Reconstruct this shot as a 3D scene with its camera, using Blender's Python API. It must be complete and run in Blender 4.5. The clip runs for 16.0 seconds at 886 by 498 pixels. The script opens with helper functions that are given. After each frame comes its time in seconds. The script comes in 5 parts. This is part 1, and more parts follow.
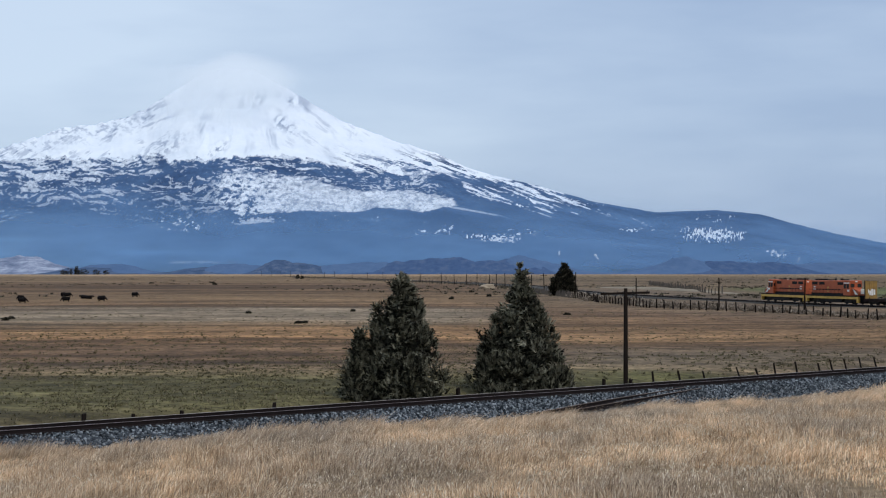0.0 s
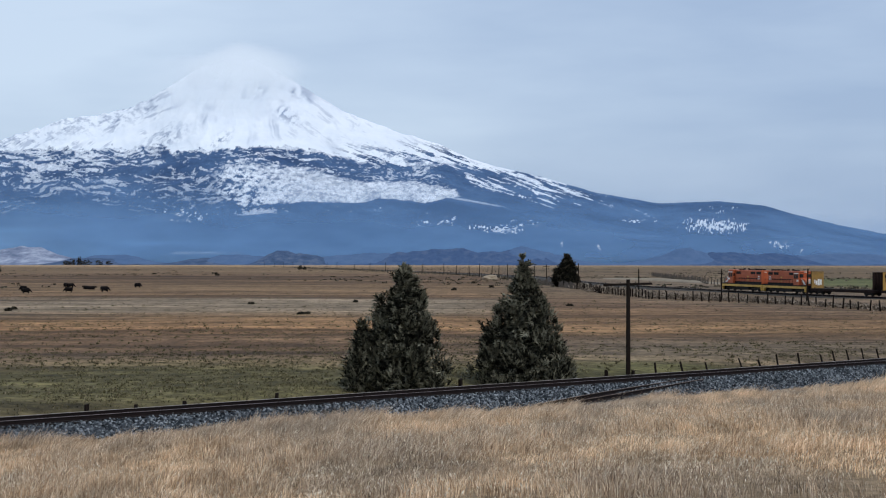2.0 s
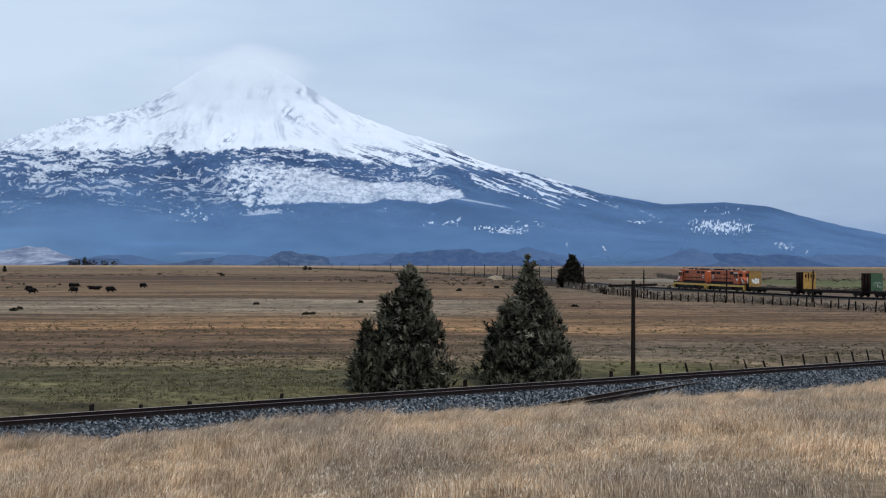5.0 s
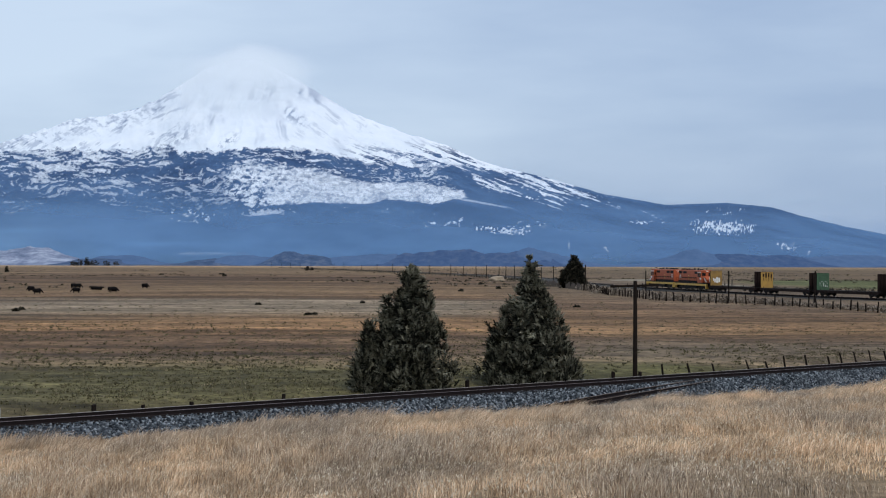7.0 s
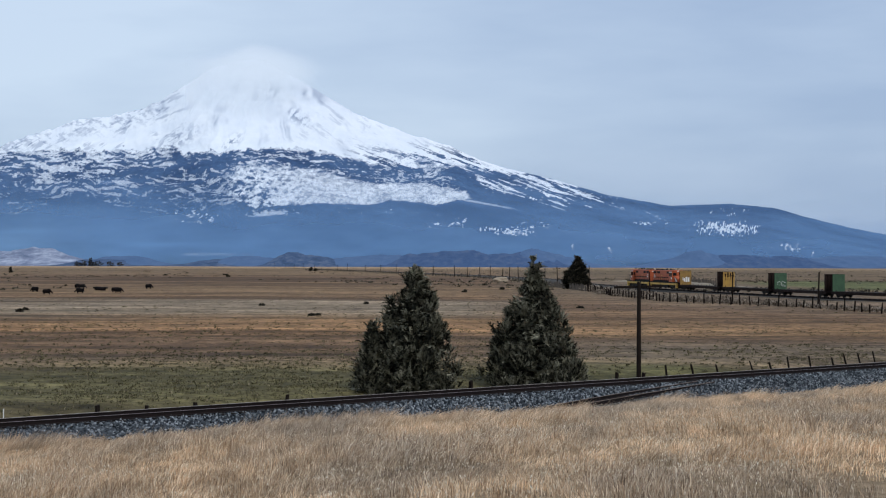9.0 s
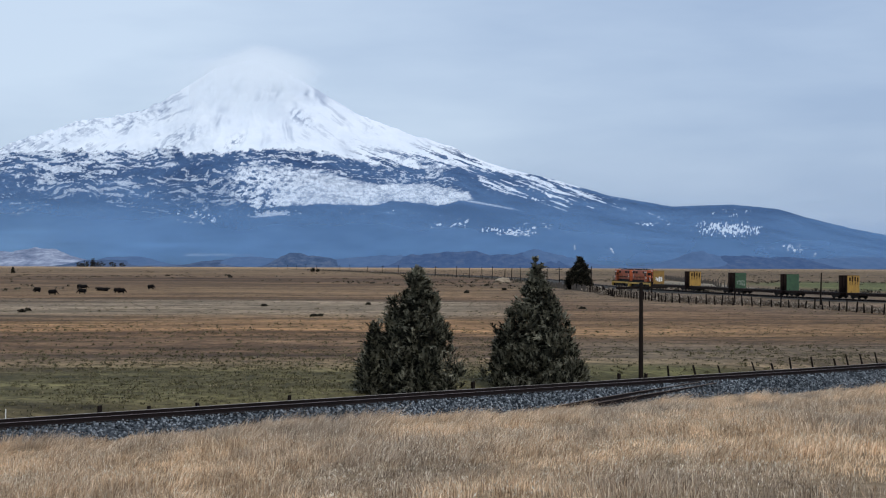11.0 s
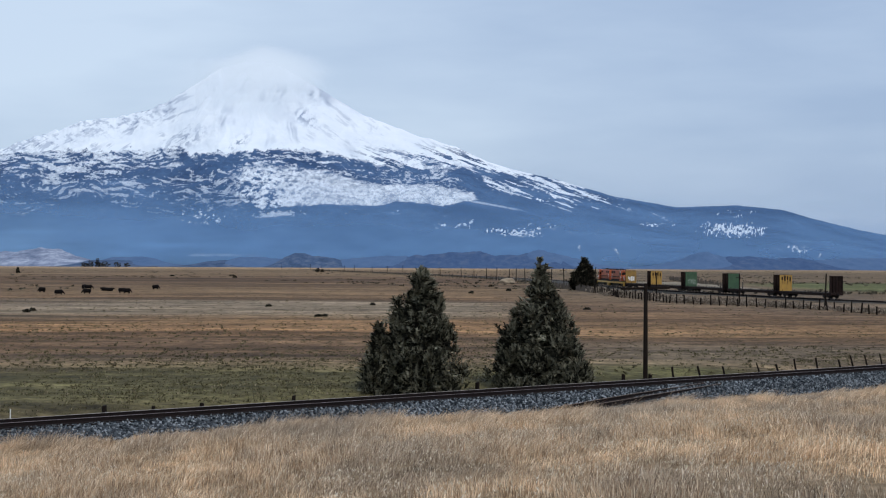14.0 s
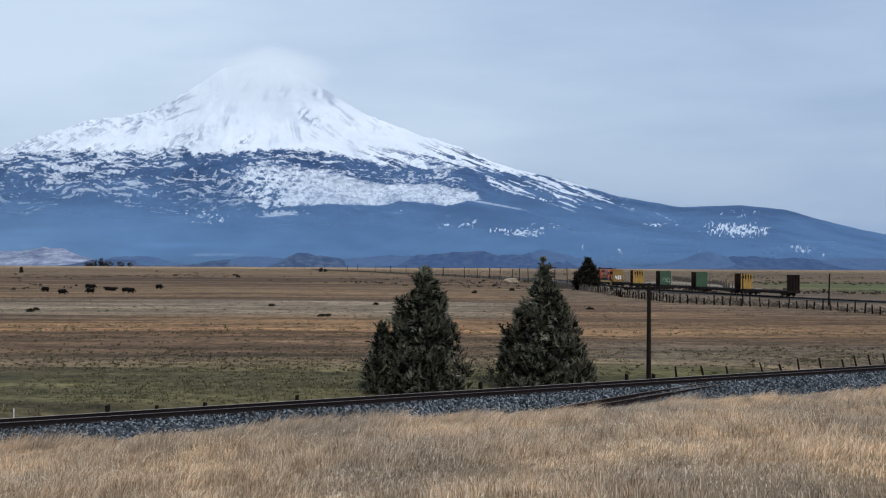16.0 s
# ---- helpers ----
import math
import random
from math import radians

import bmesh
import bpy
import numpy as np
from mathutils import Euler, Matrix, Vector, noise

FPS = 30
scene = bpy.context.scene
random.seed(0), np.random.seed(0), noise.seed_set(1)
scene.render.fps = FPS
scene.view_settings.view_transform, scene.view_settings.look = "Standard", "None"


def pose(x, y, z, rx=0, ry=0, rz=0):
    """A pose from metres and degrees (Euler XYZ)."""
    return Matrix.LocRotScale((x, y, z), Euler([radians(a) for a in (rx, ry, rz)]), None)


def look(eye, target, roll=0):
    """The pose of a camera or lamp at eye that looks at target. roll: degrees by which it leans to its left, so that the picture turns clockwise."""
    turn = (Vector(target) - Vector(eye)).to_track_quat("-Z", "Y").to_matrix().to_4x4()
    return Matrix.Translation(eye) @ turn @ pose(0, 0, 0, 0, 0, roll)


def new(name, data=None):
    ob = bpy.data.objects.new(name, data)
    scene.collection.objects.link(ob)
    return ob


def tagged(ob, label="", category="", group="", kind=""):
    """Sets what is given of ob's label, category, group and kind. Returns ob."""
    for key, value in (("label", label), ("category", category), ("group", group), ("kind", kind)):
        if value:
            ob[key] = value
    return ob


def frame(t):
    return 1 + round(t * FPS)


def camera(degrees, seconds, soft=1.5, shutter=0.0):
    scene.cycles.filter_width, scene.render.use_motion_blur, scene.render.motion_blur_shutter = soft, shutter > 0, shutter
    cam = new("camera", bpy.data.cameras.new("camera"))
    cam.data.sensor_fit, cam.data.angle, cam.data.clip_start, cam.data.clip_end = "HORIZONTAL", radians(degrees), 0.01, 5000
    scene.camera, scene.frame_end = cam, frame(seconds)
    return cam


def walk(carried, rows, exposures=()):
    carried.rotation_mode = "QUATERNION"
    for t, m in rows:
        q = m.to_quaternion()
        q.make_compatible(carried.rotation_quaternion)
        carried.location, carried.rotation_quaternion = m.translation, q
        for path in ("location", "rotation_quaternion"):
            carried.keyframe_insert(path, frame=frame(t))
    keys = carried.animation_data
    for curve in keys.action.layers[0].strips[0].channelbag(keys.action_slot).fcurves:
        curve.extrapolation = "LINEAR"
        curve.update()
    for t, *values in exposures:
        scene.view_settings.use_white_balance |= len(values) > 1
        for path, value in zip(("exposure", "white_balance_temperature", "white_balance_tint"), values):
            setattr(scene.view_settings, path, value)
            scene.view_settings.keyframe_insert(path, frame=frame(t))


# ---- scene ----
# The camera: a phone on a grassy bank, panning slowly to the left
cam = camera(32.5, 16.0, soft=1.1)
EYE = 6.85
PATH = [(0.0, 0.0, 0.788, 0.0), (0.5, 0.03, 0.79, -0.007), (1.0, 0.051, 0.659, -0.01), (1.5, 0.069, 0.47, 0.006),
        (2.0, 0.098, 0.447, 0.054), (2.5, 0.135, 0.453, 0.063), (3.0, 0.17, 0.462, 0.075), (3.5, 0.205, 0.461, 0.088),
        (4.0, 0.237, 0.464, 0.106), (6.5, 0.342, 0.48, 0.152), (7.0, 0.363, 0.488, 0.156), (7.5, 0.41, 0.512, 0.164),
        (8.0, 0.442, 0.518, 0.172), (8.5, 0.472, 0.519, 0.179), (9.0, 0.501, 0.518, 0.184), (11.5, 0.611, 0.55, 0.23),
        (12.0, 0.646, 0.553, 0.248), (12.5, 0.674, 0.555, 0.257), (13.0, 0.706, 0.563, 0.267), (13.5, 0.735, 0.567, 0.273),
        (14.0, 0.753, 0.562, 0.282), (14.5, 0.778, 0.556, 0.288), (15.0, 0.802, 0.556, 0.298), (15.5, 0.836, 0.552, 0.304),
        (16.0, 0.876, 0.551, 0.309)]
walk(cam, [(t, pose(0, 0, EYE, 90 + pitch, 0, yaw) @ pose(0, 0, 0, 0, 0, roll)) for t, yaw, pitch, roll in PATH])

# ---- light: an overcast sky with a veiled sun high behind the camera
SUN_UP, SUN_TURN = radians(46), radians(148)
world = bpy.data.worlds.new("overcast_sky")
scene.world = world
world.use_nodes = True


def build_sky():
    nt = world.node_tree
    nt.nodes.clear()
    out = nt.nodes.new("ShaderNodeOutputWorld")
    bg = nt.nodes.new("ShaderNodeBackground")
    sky = nt.nodes.new("ShaderNodeTexSky")
    sky.sky_type, sky.sun_disc, sky.sun_elevation, sky.sun_rotation = "NISHITA", False, SUN_UP, SUN_TURN
    dim = nt.nodes.new("ShaderNodeMix")
    dim.data_type, dim.blend_type = "RGBA", "MULTIPLY"
    dim.inputs["Factor"].default_value = 1.0
    dim.inputs[7].default_value = (0.10, 0.10, 0.10, 1)
    nt.links.new(sky.outputs[0], dim.inputs[6])
    co = nt.nodes.new("ShaderNodeTexCoord")
    mp = nt.nodes.new("ShaderNodeMapping")
    mp.inputs["Scale"].default_value = (1.6, 1.6, 7.0)
    mp.inputs["Rotation"].default_value = (0.0, 0.10, 0.0)
    nt.links.new(co.outputs["Generated"], mp.inputs[0])
    big = nt.nodes.new("ShaderNodeTexNoise")
    big.inputs["Scale"].default_value, big.inputs["Detail"].default_value = 2.2, 5.0
    big.inputs["Roughness"].default_value = 0.5
    nt.links.new(mp.outputs[0], big.inputs["Vector"])
    # brighter towards the west, where the veil is thin
    dot = nt.nodes.new("ShaderNodeVectorMath")
    dot.operation = "DOT_PRODUCT"
    dot.inputs[1].default_value = (-0.85, 0.10, 0.9)
    nt.links.new(co.outputs["Generated"], dot.inputs[0])
    add = nt.nodes.new("ShaderNodeMath")
    add.operation = "MULTIPLY_ADD"
    add.inputs[1].default_value = 0.9
    nt.links.new(dot.outputs["Value"], add.inputs[0])
    nt.links.new(big.outputs["Fac"], add.inputs[2])
    ramp = nt.nodes.new("ShaderNodeValToRGB")
    e = ramp.color_ramp.elements
    e[0].position, e[0].color = 0.42, (0.365, 0.485, 0.70, 1)
    e[1].position, e[1].color = 1.0, (0.63, 0.76, 0.94, 1)
    nt.links.new(add.outputs[0], ramp.inputs[0])
    mix = nt.nodes.new("ShaderNodeMix")
    mix.data_type = "RGBA"
    mix.inputs["Factor"].default_value = 0.85
    nt.links.new(dim.outputs[2], mix.inputs[6])
    nt.links.new(ramp.outputs[0], mix.inputs[7])
    nt.links.new(mix.outputs[2], bg.inputs["Color"])
    bg.inputs["Strength"].default_value = 1.0
    nt.links.new(bg.outputs[0], out.inputs[0])


build_sky()
sun = new("sun", bpy.data.lights.new("sun", "SUN"))
sun.data.energy, sun.data.angle, sun.data.color = 1.6, radians(18), (1.0, 0.96, 0.9)
sun.matrix_world = look((0, 0, 0), (-math.sin(SUN_TURN) * math.cos(SUN_UP), -math.cos(SUN_TURN) * math.cos(SUN_UP), -math.sin(SUN_UP)))
scene.view_settings.exposure = 0.0


# ---- small tools
def link_mesh(name, bm, mat, smooth=False):
    me = bpy.data.meshes.new(name)
    bm.to_mesh(me)
    bm.free()
    me.materials.append(mat)
    if smooth:
        me.shade_smooth()
    return new(name, me)


def part(name, bm, mat, parent, label="", smooth=False):
    ob = link_mesh(name, bm, mat, smooth)
    ob.parent = parent
    if label:
        tagged(ob, label)
    return ob


def empty(name):
    ob = new(name)
    ob.empty_display_size = 0.3
    return ob


def sheet(name, verts, faces, mat, smooth=False):
    me = bpy.data.meshes.new(name)
    verts = np.asarray(verts, np.float32)
    faces = np.asarray(faces, np.int32)
    n, k = faces.shape
    me.vertices.add(len(verts))
    me.vertices.foreach_set("co", verts.ravel())
    me.loops.add(n * k)
    me.loops.foreach_set("vertex_index", faces.ravel())
    me.polygons.add(n)
    me.polygons.foreach_set("loop_start", np.arange(0, n * k, k, dtype=np.int32))
    me.update(calc_edges=True)
    me.validate()
    me.materials.append(mat)
    if smooth:
        me.shade_smooth()
    return new(name, me)


def box(bm, x0, x1, y0, y1, z0, z1, bevel=0.0, m=None):
    vs = [bm.verts.new((x, y, z)) for x in (x0, x1) for y in (y0, y1) for z in (z0, z1)]
    fs = [bm.faces.new([vs[i] for i in q]) for q in ((0, 1, 3, 2), (4, 6, 7, 5), (0, 4, 5, 1), (2, 3, 7, 6), (0, 2, 6, 4), (1, 5, 7, 3))]
    if bevel:
        es = list({e for f in fs for e in f.edges})
        r = bmesh.ops.bevel(bm, geom=es, offset=bevel, segments=2, affect="EDGES", profile=0.5)
        vs = list({v for f in r["faces"] for v in f.verts} | {v for v in vs if v.is_valid})
    if m is not None:
        bmesh.ops.transform(bm, matrix=m, verts=vs)
    return vs


def tube(bm, a, b, r, r2=None, seg=8):
    a, b = Vector(a), Vector(b)
    d = b - a
    m = Matrix.Translation((a + b) / 2) @ d.to_track_quat("Z", "Y").to_matrix().to_4x4()
    bmesh.ops.create_cone(bm, cap_ends=True, segments=seg, radius1=r, radius2=r if r2 is None else r2, depth=d.length, matrix=m)


def hash_noise(x, y, seed=0):
    """Smooth lattice noise, 0 to 1."""
    rng = np.random.RandomState(seed)
    tab = rng.rand(256, 256)
    xi, yi = np.floor(x).astype(int), np.floor(y).astype(int)
    fx, fy = x - xi, y - yi
    fx, fy = fx * fx * (3 - 2 * fx), fy * fy * (3 - 2 * fy)
    g = lambda i, j: tab[i % 256, j % 256]
    return (g(xi, yi) * (1 - fx) + g(xi + 1, yi) * fx) * (1 - fy) + (g(xi, yi + 1) * (1 - fx) + g(xi + 1, yi + 1) * fx) * fy


def fbm(x, y, seed=0, octaves=4, gain=0.5):
    s, a, n = 0.0, 1.0, 0.0
    for k in range(octaves):
        s = s + a * hash_noise(x * 2 ** k + 17.3 * k, y * 2 ** k + 9.1 * k, seed + k)
        n, a = n + a, a * gain
    return s / n


def smooth(a, b, x):
    k = np.clip((x - a) / (b - a), 0, 1)
    return k * k * (3 - 2 * k)


# ---- materials
def nodes_of(name, rough=0.9, metal=0.0, spec=0.3):
    mat = bpy.data.materials.new(name)
    mat.use_nodes = True
    nt = mat.node_tree
    b = nt.nodes["Principled BSDF"]
    b.inputs["Roughness"].default_value, b.inputs["Metallic"].default_value = rough, metal
    b.inputs["Specular IOR Level"].default_value = spec
    return mat, nt, b


def noise_node(nt, scale, detail=4.0, rough=0.55, vec=None, stretch=None, dist=0.0):
    n = nt.nodes.new("ShaderNodeTexNoise")
    n.inputs["Scale"].default_value, n.inputs["Detail"].default_value = scale, detail
    n.inputs["Roughness"].default_value, n.inputs["Distortion"].default_value = rough, dist
    if vec is None:
        vec = nt.nodes.new("ShaderNodeNewGeometry").outputs["Position"]
    if stretch:
        mp = nt.nodes.new("ShaderNodeMapping")
        mp.inputs["Scale"].default_value = stretch
        nt.links.new(vec, mp.inputs[0])
        vec = mp.outputs[0]
    nt.links.new(vec, n.inputs["Vector"])
    return n.outputs["Fac"]


def ramp_node(nt, fac, stops):
    r = nt.nodes.new("ShaderNodeValToRGB")
    e = r.color_ramp.elements
    while len(e) < len(stops):
        e.new(0.5)
    for el, (p, c) in zip(e, stops):
        el.position, el.color = p, (*c, 1) if len(c) == 3 else c
    nt.links.new(fac, r.inputs[0])
    return r.outputs[0]


def mix_node(nt, fac, a, b, mode="MIX"):
    m = nt.nodes.new("ShaderNodeMix")
    m.data_type, m.blend_type = "RGBA", mode
    for val, sock in ((fac, m.inputs["Factor"]), (a, m.inputs[6]), (b, m.inputs[7])):
        if isinstance(val, (int, float)):
            sock.default_value = val
        elif isinstance(val, tuple):
            sock.default_value = (*val, 1)
        else:
            nt.links.new(val, sock)
    return m.outputs[2]


def bump(nt, b, fac, dist, strength=0.6):
    n = nt.nodes.new("ShaderNodeBump")
    n.inputs["Distance"].default_value, n.inputs["Strength"].default_value = dist, strength
    nt.links.new(fac, n.inputs["Height"])
    nt.links.new(n.outputs[0], b.inputs["Normal"])


def worn(name, colour, dark, scale=3.0, rough=0.6, metal=0.0, fine=30.0, amount=0.5, space="Object", spec=0.3):
    """A painted or weathered surface: the colour with stains at two scales."""
    mat, nt, b = nodes_of(name, rough, metal, spec)
    vec = nt.nodes.new("ShaderNodeTexCoord").outputs[space]
    big = noise_node(nt, scale, 5, 0.6, vec)
    small = noise_node(nt, fine, 3, 0.6, vec)
    f = ramp_node(nt, big, [(0.42, (0, 0, 0)), (0.72, (amount,) * 3)])
    c = mix_node(nt, f, colour, dark)
    g = ramp_node(nt, small, [(0.3, (0.78,) * 3), (0.75, (1.15,) * 3)])
    c = mix_node(nt, 1.0, c, g, "MULTIPLY")
    nt.links.new(c, b.inputs["Base Color"])
    bump(nt, b, small, 0.01, 0.4)
    return mat


def island(name, stops, rough=0.9, scale=2.0, translucent=0.0):
    """For blades, stones and leaves: a colour by island, shifted by a large noise."""
    mat, nt, b = nodes_of(name, rough, 0, 0.1)
    geo = nt.nodes.new("ShaderNodeNewGeometry")
    c = ramp_node(nt, geo.outputs["Random Per Island"], stops)
    n = ramp_node(nt, noise_node(nt, scale, 3, 0.5, geo.outputs["Position"]), [(0.3, (0.72,) * 3), (0.7, (1.2,) * 3)])
    nt.links.new(mix_node(nt, 1.0, c, n, "MULTIPLY"), b.inputs["Base Color"])
    return mat


M_ORANGE = worn("orange_paint", (0.43, 0.10, 0.036), (0.22, 0.04, 0.018), 0.8, 0.45, 0, 12, 0.5)
M_YELLOW = worn("yellow_paint", (0.62, 0.39, 0.085), (0.20, 0.12, 0.045), 1.0, 0.5, 0, 14, 0.6)
M_CARYELLOW = worn("weathered_yellow_boards", (0.43, 0.25, 0.055), (0.20, 0.12, 0.045), 1.0, 0.6, 0, 14, 0.7)
M_OCHRE = worn("faded_ochre_paint", (0.30, 0.175, 0.045), (0.12, 0.075, 0.04), 1.0, 0.6, 0, 14, 0.7)
M_BLACK = worn("black_frame_paint", (0.012, 0.012, 0.014), (0.05, 0.04, 0.03), 1.5, 0.6, 0, 20, 0.5, spec=0.08)
M_GREEN = worn("green_paint", (0.052, 0.108, 0.056), (0.03, 0.055, 0.036), 0.9, 0.6, 0, 14, 0.6)
M_BROWN = worn("dark_rusty_boards", (0.026, 0.016, 0.014), (0.010, 0.008, 0.008), 0.9, 0.8, 0, 14, 0.7, spec=0.08)
M_WHITE = worn("white_paint", (0.75, 0.74, 0.70), (0.45, 0.42, 0.38), 1.2, 0.5, 0, 14, 0.4)
M_STEEL = worn("dark_running_gear", (0.016, 0.014, 0.013), (0.04, 0.028, 0.02), 2.0, 0.7, 0.2, 20, 0.5)
M_WOODDECK = worn("weathered_deck_boards", (0.05, 0.042, 0.036), (0.022, 0.018, 0.016), 1.5, 0.9, 0, 20, 0.6)
M_RAIL = worn("rusty_rail_side", (0.016, 0.011, 0.0105), (0.008, 0.006, 0.0055), 1.0, 0.75, 0.0, 25, 0.6, "Object", spec=0.12)
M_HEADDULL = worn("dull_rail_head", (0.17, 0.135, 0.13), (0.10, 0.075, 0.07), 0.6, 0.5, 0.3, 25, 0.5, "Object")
M_HEAD = worn("pale_rail_head", (0.36, 0.315, 0.28), (0.32, 0.28, 0.25), 0.6, 0.45, 0.2, 25, 0.5, "Object")
M_SPARE = worn("old_rust_brown_rail", (0.20, 0.15, 0.125), (0.12, 0.085, 0.068), 1.0, 0.8, 0, 25, 0.6)
M_TIE = worn("creosoted_tie", (0.02, 0.016, 0.014), (0.04, 0.034, 0.028), 2.0, 0.9, 0, 20, 0.6, spec=0.08)
M_SEED = island("pale_seed_heads", [(0.0, (0.45, 0.36, 0.25)), (0.6, (0.70, 0.60, 0.45)), (1.0, (0.85, 0.78, 0.66))], 0.8, 0.35)
M_POST = worn("weathered_post", (0.014, 0.010, 0.008), (0.032, 0.024, 0.019), 1.0, 0.9, 0, 15, 0.5, spec=0.08)
M_GREYPOST = worn("silvery_fence_wood", (0.08, 0.068, 0.058), (0.05, 0.042, 0.036), 0.6, 0.9, 0, 15, 0.6)
M_COW = worn("black_cattle_hide", (0.006, 0.005, 0.005), (0.014, 0.010, 0.008), 1.2, 0.8, 0, 20, 0.5, spec=0.08)
M_BARK = worn("juniper_bark", (0.07, 0.05, 0.04), (0.03, 0.022, 0.018), 1.5, 0.95, 0, 20, 0.6, spec=0.08)
M_GLASS, _nt, _b = nodes_of("dark_cab_glass", 0.08, 0, 0.6)
_b.inputs["Base Color"].default_value = (0.012, 0.014, 0.016, 1)
M_LAMP, _nt, _b = nodes_of("lamp_lens", 0.2)
_b.inputs["Base Color"].default_value = (0.8, 0.78, 0.7, 1)
M_FOLIAGE = island("juniper_needles", [(0.0, (0.009, 0.010, 0.007)), (0.38, (0.027, 0.027, 0.019)), (0.52, (0.135, 0.13, 0.09)), (1.0, (0.32, 0.305, 0.225))], 0.85, 0.8)

M_DARKLEAF = island("blackish_juniper_needles", [(0.0, (0.008, 0.008, 0.006)), (0.5, (0.02, 0.02, 0.014)), (0.8, (0.055, 0.05, 0.035)), (1.0, (0.14, 0.12, 0.085))], 0.9, 0.3)


def bank_grass_material():
    mat, nt, b = nodes_of("dry_bank_grass", 0.8, 0, 0.2)
    geo = nt.nodes.new("ShaderNodeNewGeometry")
    c = ramp_node(nt, geo.outputs["Random Per Island"], [(0.0, (0.27, 0.165, 0.092)), (0.3, (0.60, 0.395, 0.235)), (0.7, (0.84, 0.605, 0.39)), (1.0, (0.95, 0.785, 0.575))])
    grey = ramp_node(nt, geo.outputs["Random Per Island"], [(0.0, (0.14, 0.105, 0.08)), (0.4, (0.315, 0.245, 0.18)), (0.8, (0.51, 0.41, 0.31)), (1.0, (0.78, 0.67, 0.53))])
    kind = ramp_node(nt, noise_node(nt, 1.0, 4, 0.6, geo.outputs["Position"], (0.20, 0.055, 0.5)), [(0.42, (0, 0, 0)), (0.60, (0.9,) * 3)])
    c = mix_node(nt, kind, c, grey)
    n = ramp_node(nt, noise_node(nt, 1.0, 4, 0.6, geo.outputs["Position"], (1.1, 0.25, 1.4)), [(0.32, (0.58,) * 3), (0.5, (1.0,) * 3), (0.68, (1.3,) * 3)])
    nt.links.new(mix_node(nt, 1.0, c, n, "MULTIPLY"), b.inputs["Base Color"])
    return mat


M_GRASS = bank_grass_material()
M_TUFT = island("field_bunch_grass", [(0.0, (0.05, 0.044, 0.028)), (0.4, (0.10, 0.085, 0.045)), (0.8, (0.12, 0.115, 0.055)), (1.0, (0.30, 0.24, 0.16))], 0.9, 0.12)
M_BRUSH = island("grey_dry_brush", [(0.0, (0.06, 0.046, 0.036)), (0.5, (0.20, 0.160, 0.122)), (1.0, (0.42, 0.35, 0.28))], 0.95, 0.15)
M_SAGE = island("dull_sage_brush", [(0.0, (0.025, 0.022, 0.017)), (0.5, (0.07, 0.06, 0.042)), (0.85, (0.14, 0.12, 0.085)), (1.0, (0.34, 0.29, 0.21))], 0.95, 0.05)
M_STONE = island("grey_ballast_stone", [(0.0, (0.010, 0.012, 0.015)), (0.35, (0.035, 0.042, 0.050)), (0.7, (0.115, 0.130, 0.145)), (1.0, (0.32, 0.34, 0.355))], 0.9, 0.3)


def ballast_bed_material():
    mat, nt, b = nodes_of("ballast_bed", 0.95)
    n = noise_node(nt, 9, 4, 0.7)
    c = ramp_node(nt, n, [(0.35, (0.010, 0.012, 0.015)), (0.5, (0.03, 0.035, 0.042)), (0.68, (0.09, 0.10, 0.115))])
    nt.links.new(c, b.inputs["Base Color"])
    bump(nt, b, n, 0.06, 0.8)
    return mat


M_BED = ballast_bed_material()
M_OLDBED = worn("old_dark_ballast", (0.06, 0.053, 0.046), (0.032, 0.029, 0.026), 0.4, 0.95, 0, 3.0, 0.7)


# ---- the plain, with the grassy bank on which the camera stands
TRACK_P, TRACK_D = np.array((0.5, 76.5)), np.array((0.776, 0.631))
TRACK_N = np.array((0.631, -0.776))


def off_track(x, y):
    """Distance from the near track's centre line, towards the camera."""
    return (x - TRACK_P[0]) * TRACK_N[0] + (y - TRACK_P[1]) * TRACK_N[1]


def along(s, u, z=0.0):
    p = TRACK_P + s * TRACK_D + u * TRACK_N
    return Vector((p[0], p[1], z))


def ground_z(x, y):
    x, y = np.asarray(x, float), np.asarray(y, float)
    u = off_track(x, y)
    s = (x - TRACK_P[0]) * TRACK_D[0] + (y - TRACK_P[1]) * TRACK_D[1]
    bank = 0.086 * np.clip(u - 4.5 - 3.6 * smooth(-18, 4, s), 0, 60) + 0.35 * (fbm(x / 9, y / 9, 3, 3) - 0.5) * smooth(4, 12, u)
    ditch = -0.5 * np.exp(-((u - 4.4) / 2.4) ** 2)
    ditch = ditch - 0.45 * np.exp(-((u + 6.0) / 2.2) ** 2)
    field = 0.5 * (fbm(x / 30, y / 30, 7, 3) - 0.5) * smooth(5, 30, -u) * smooth(3000, 300, y)
    return bank + ditch + field


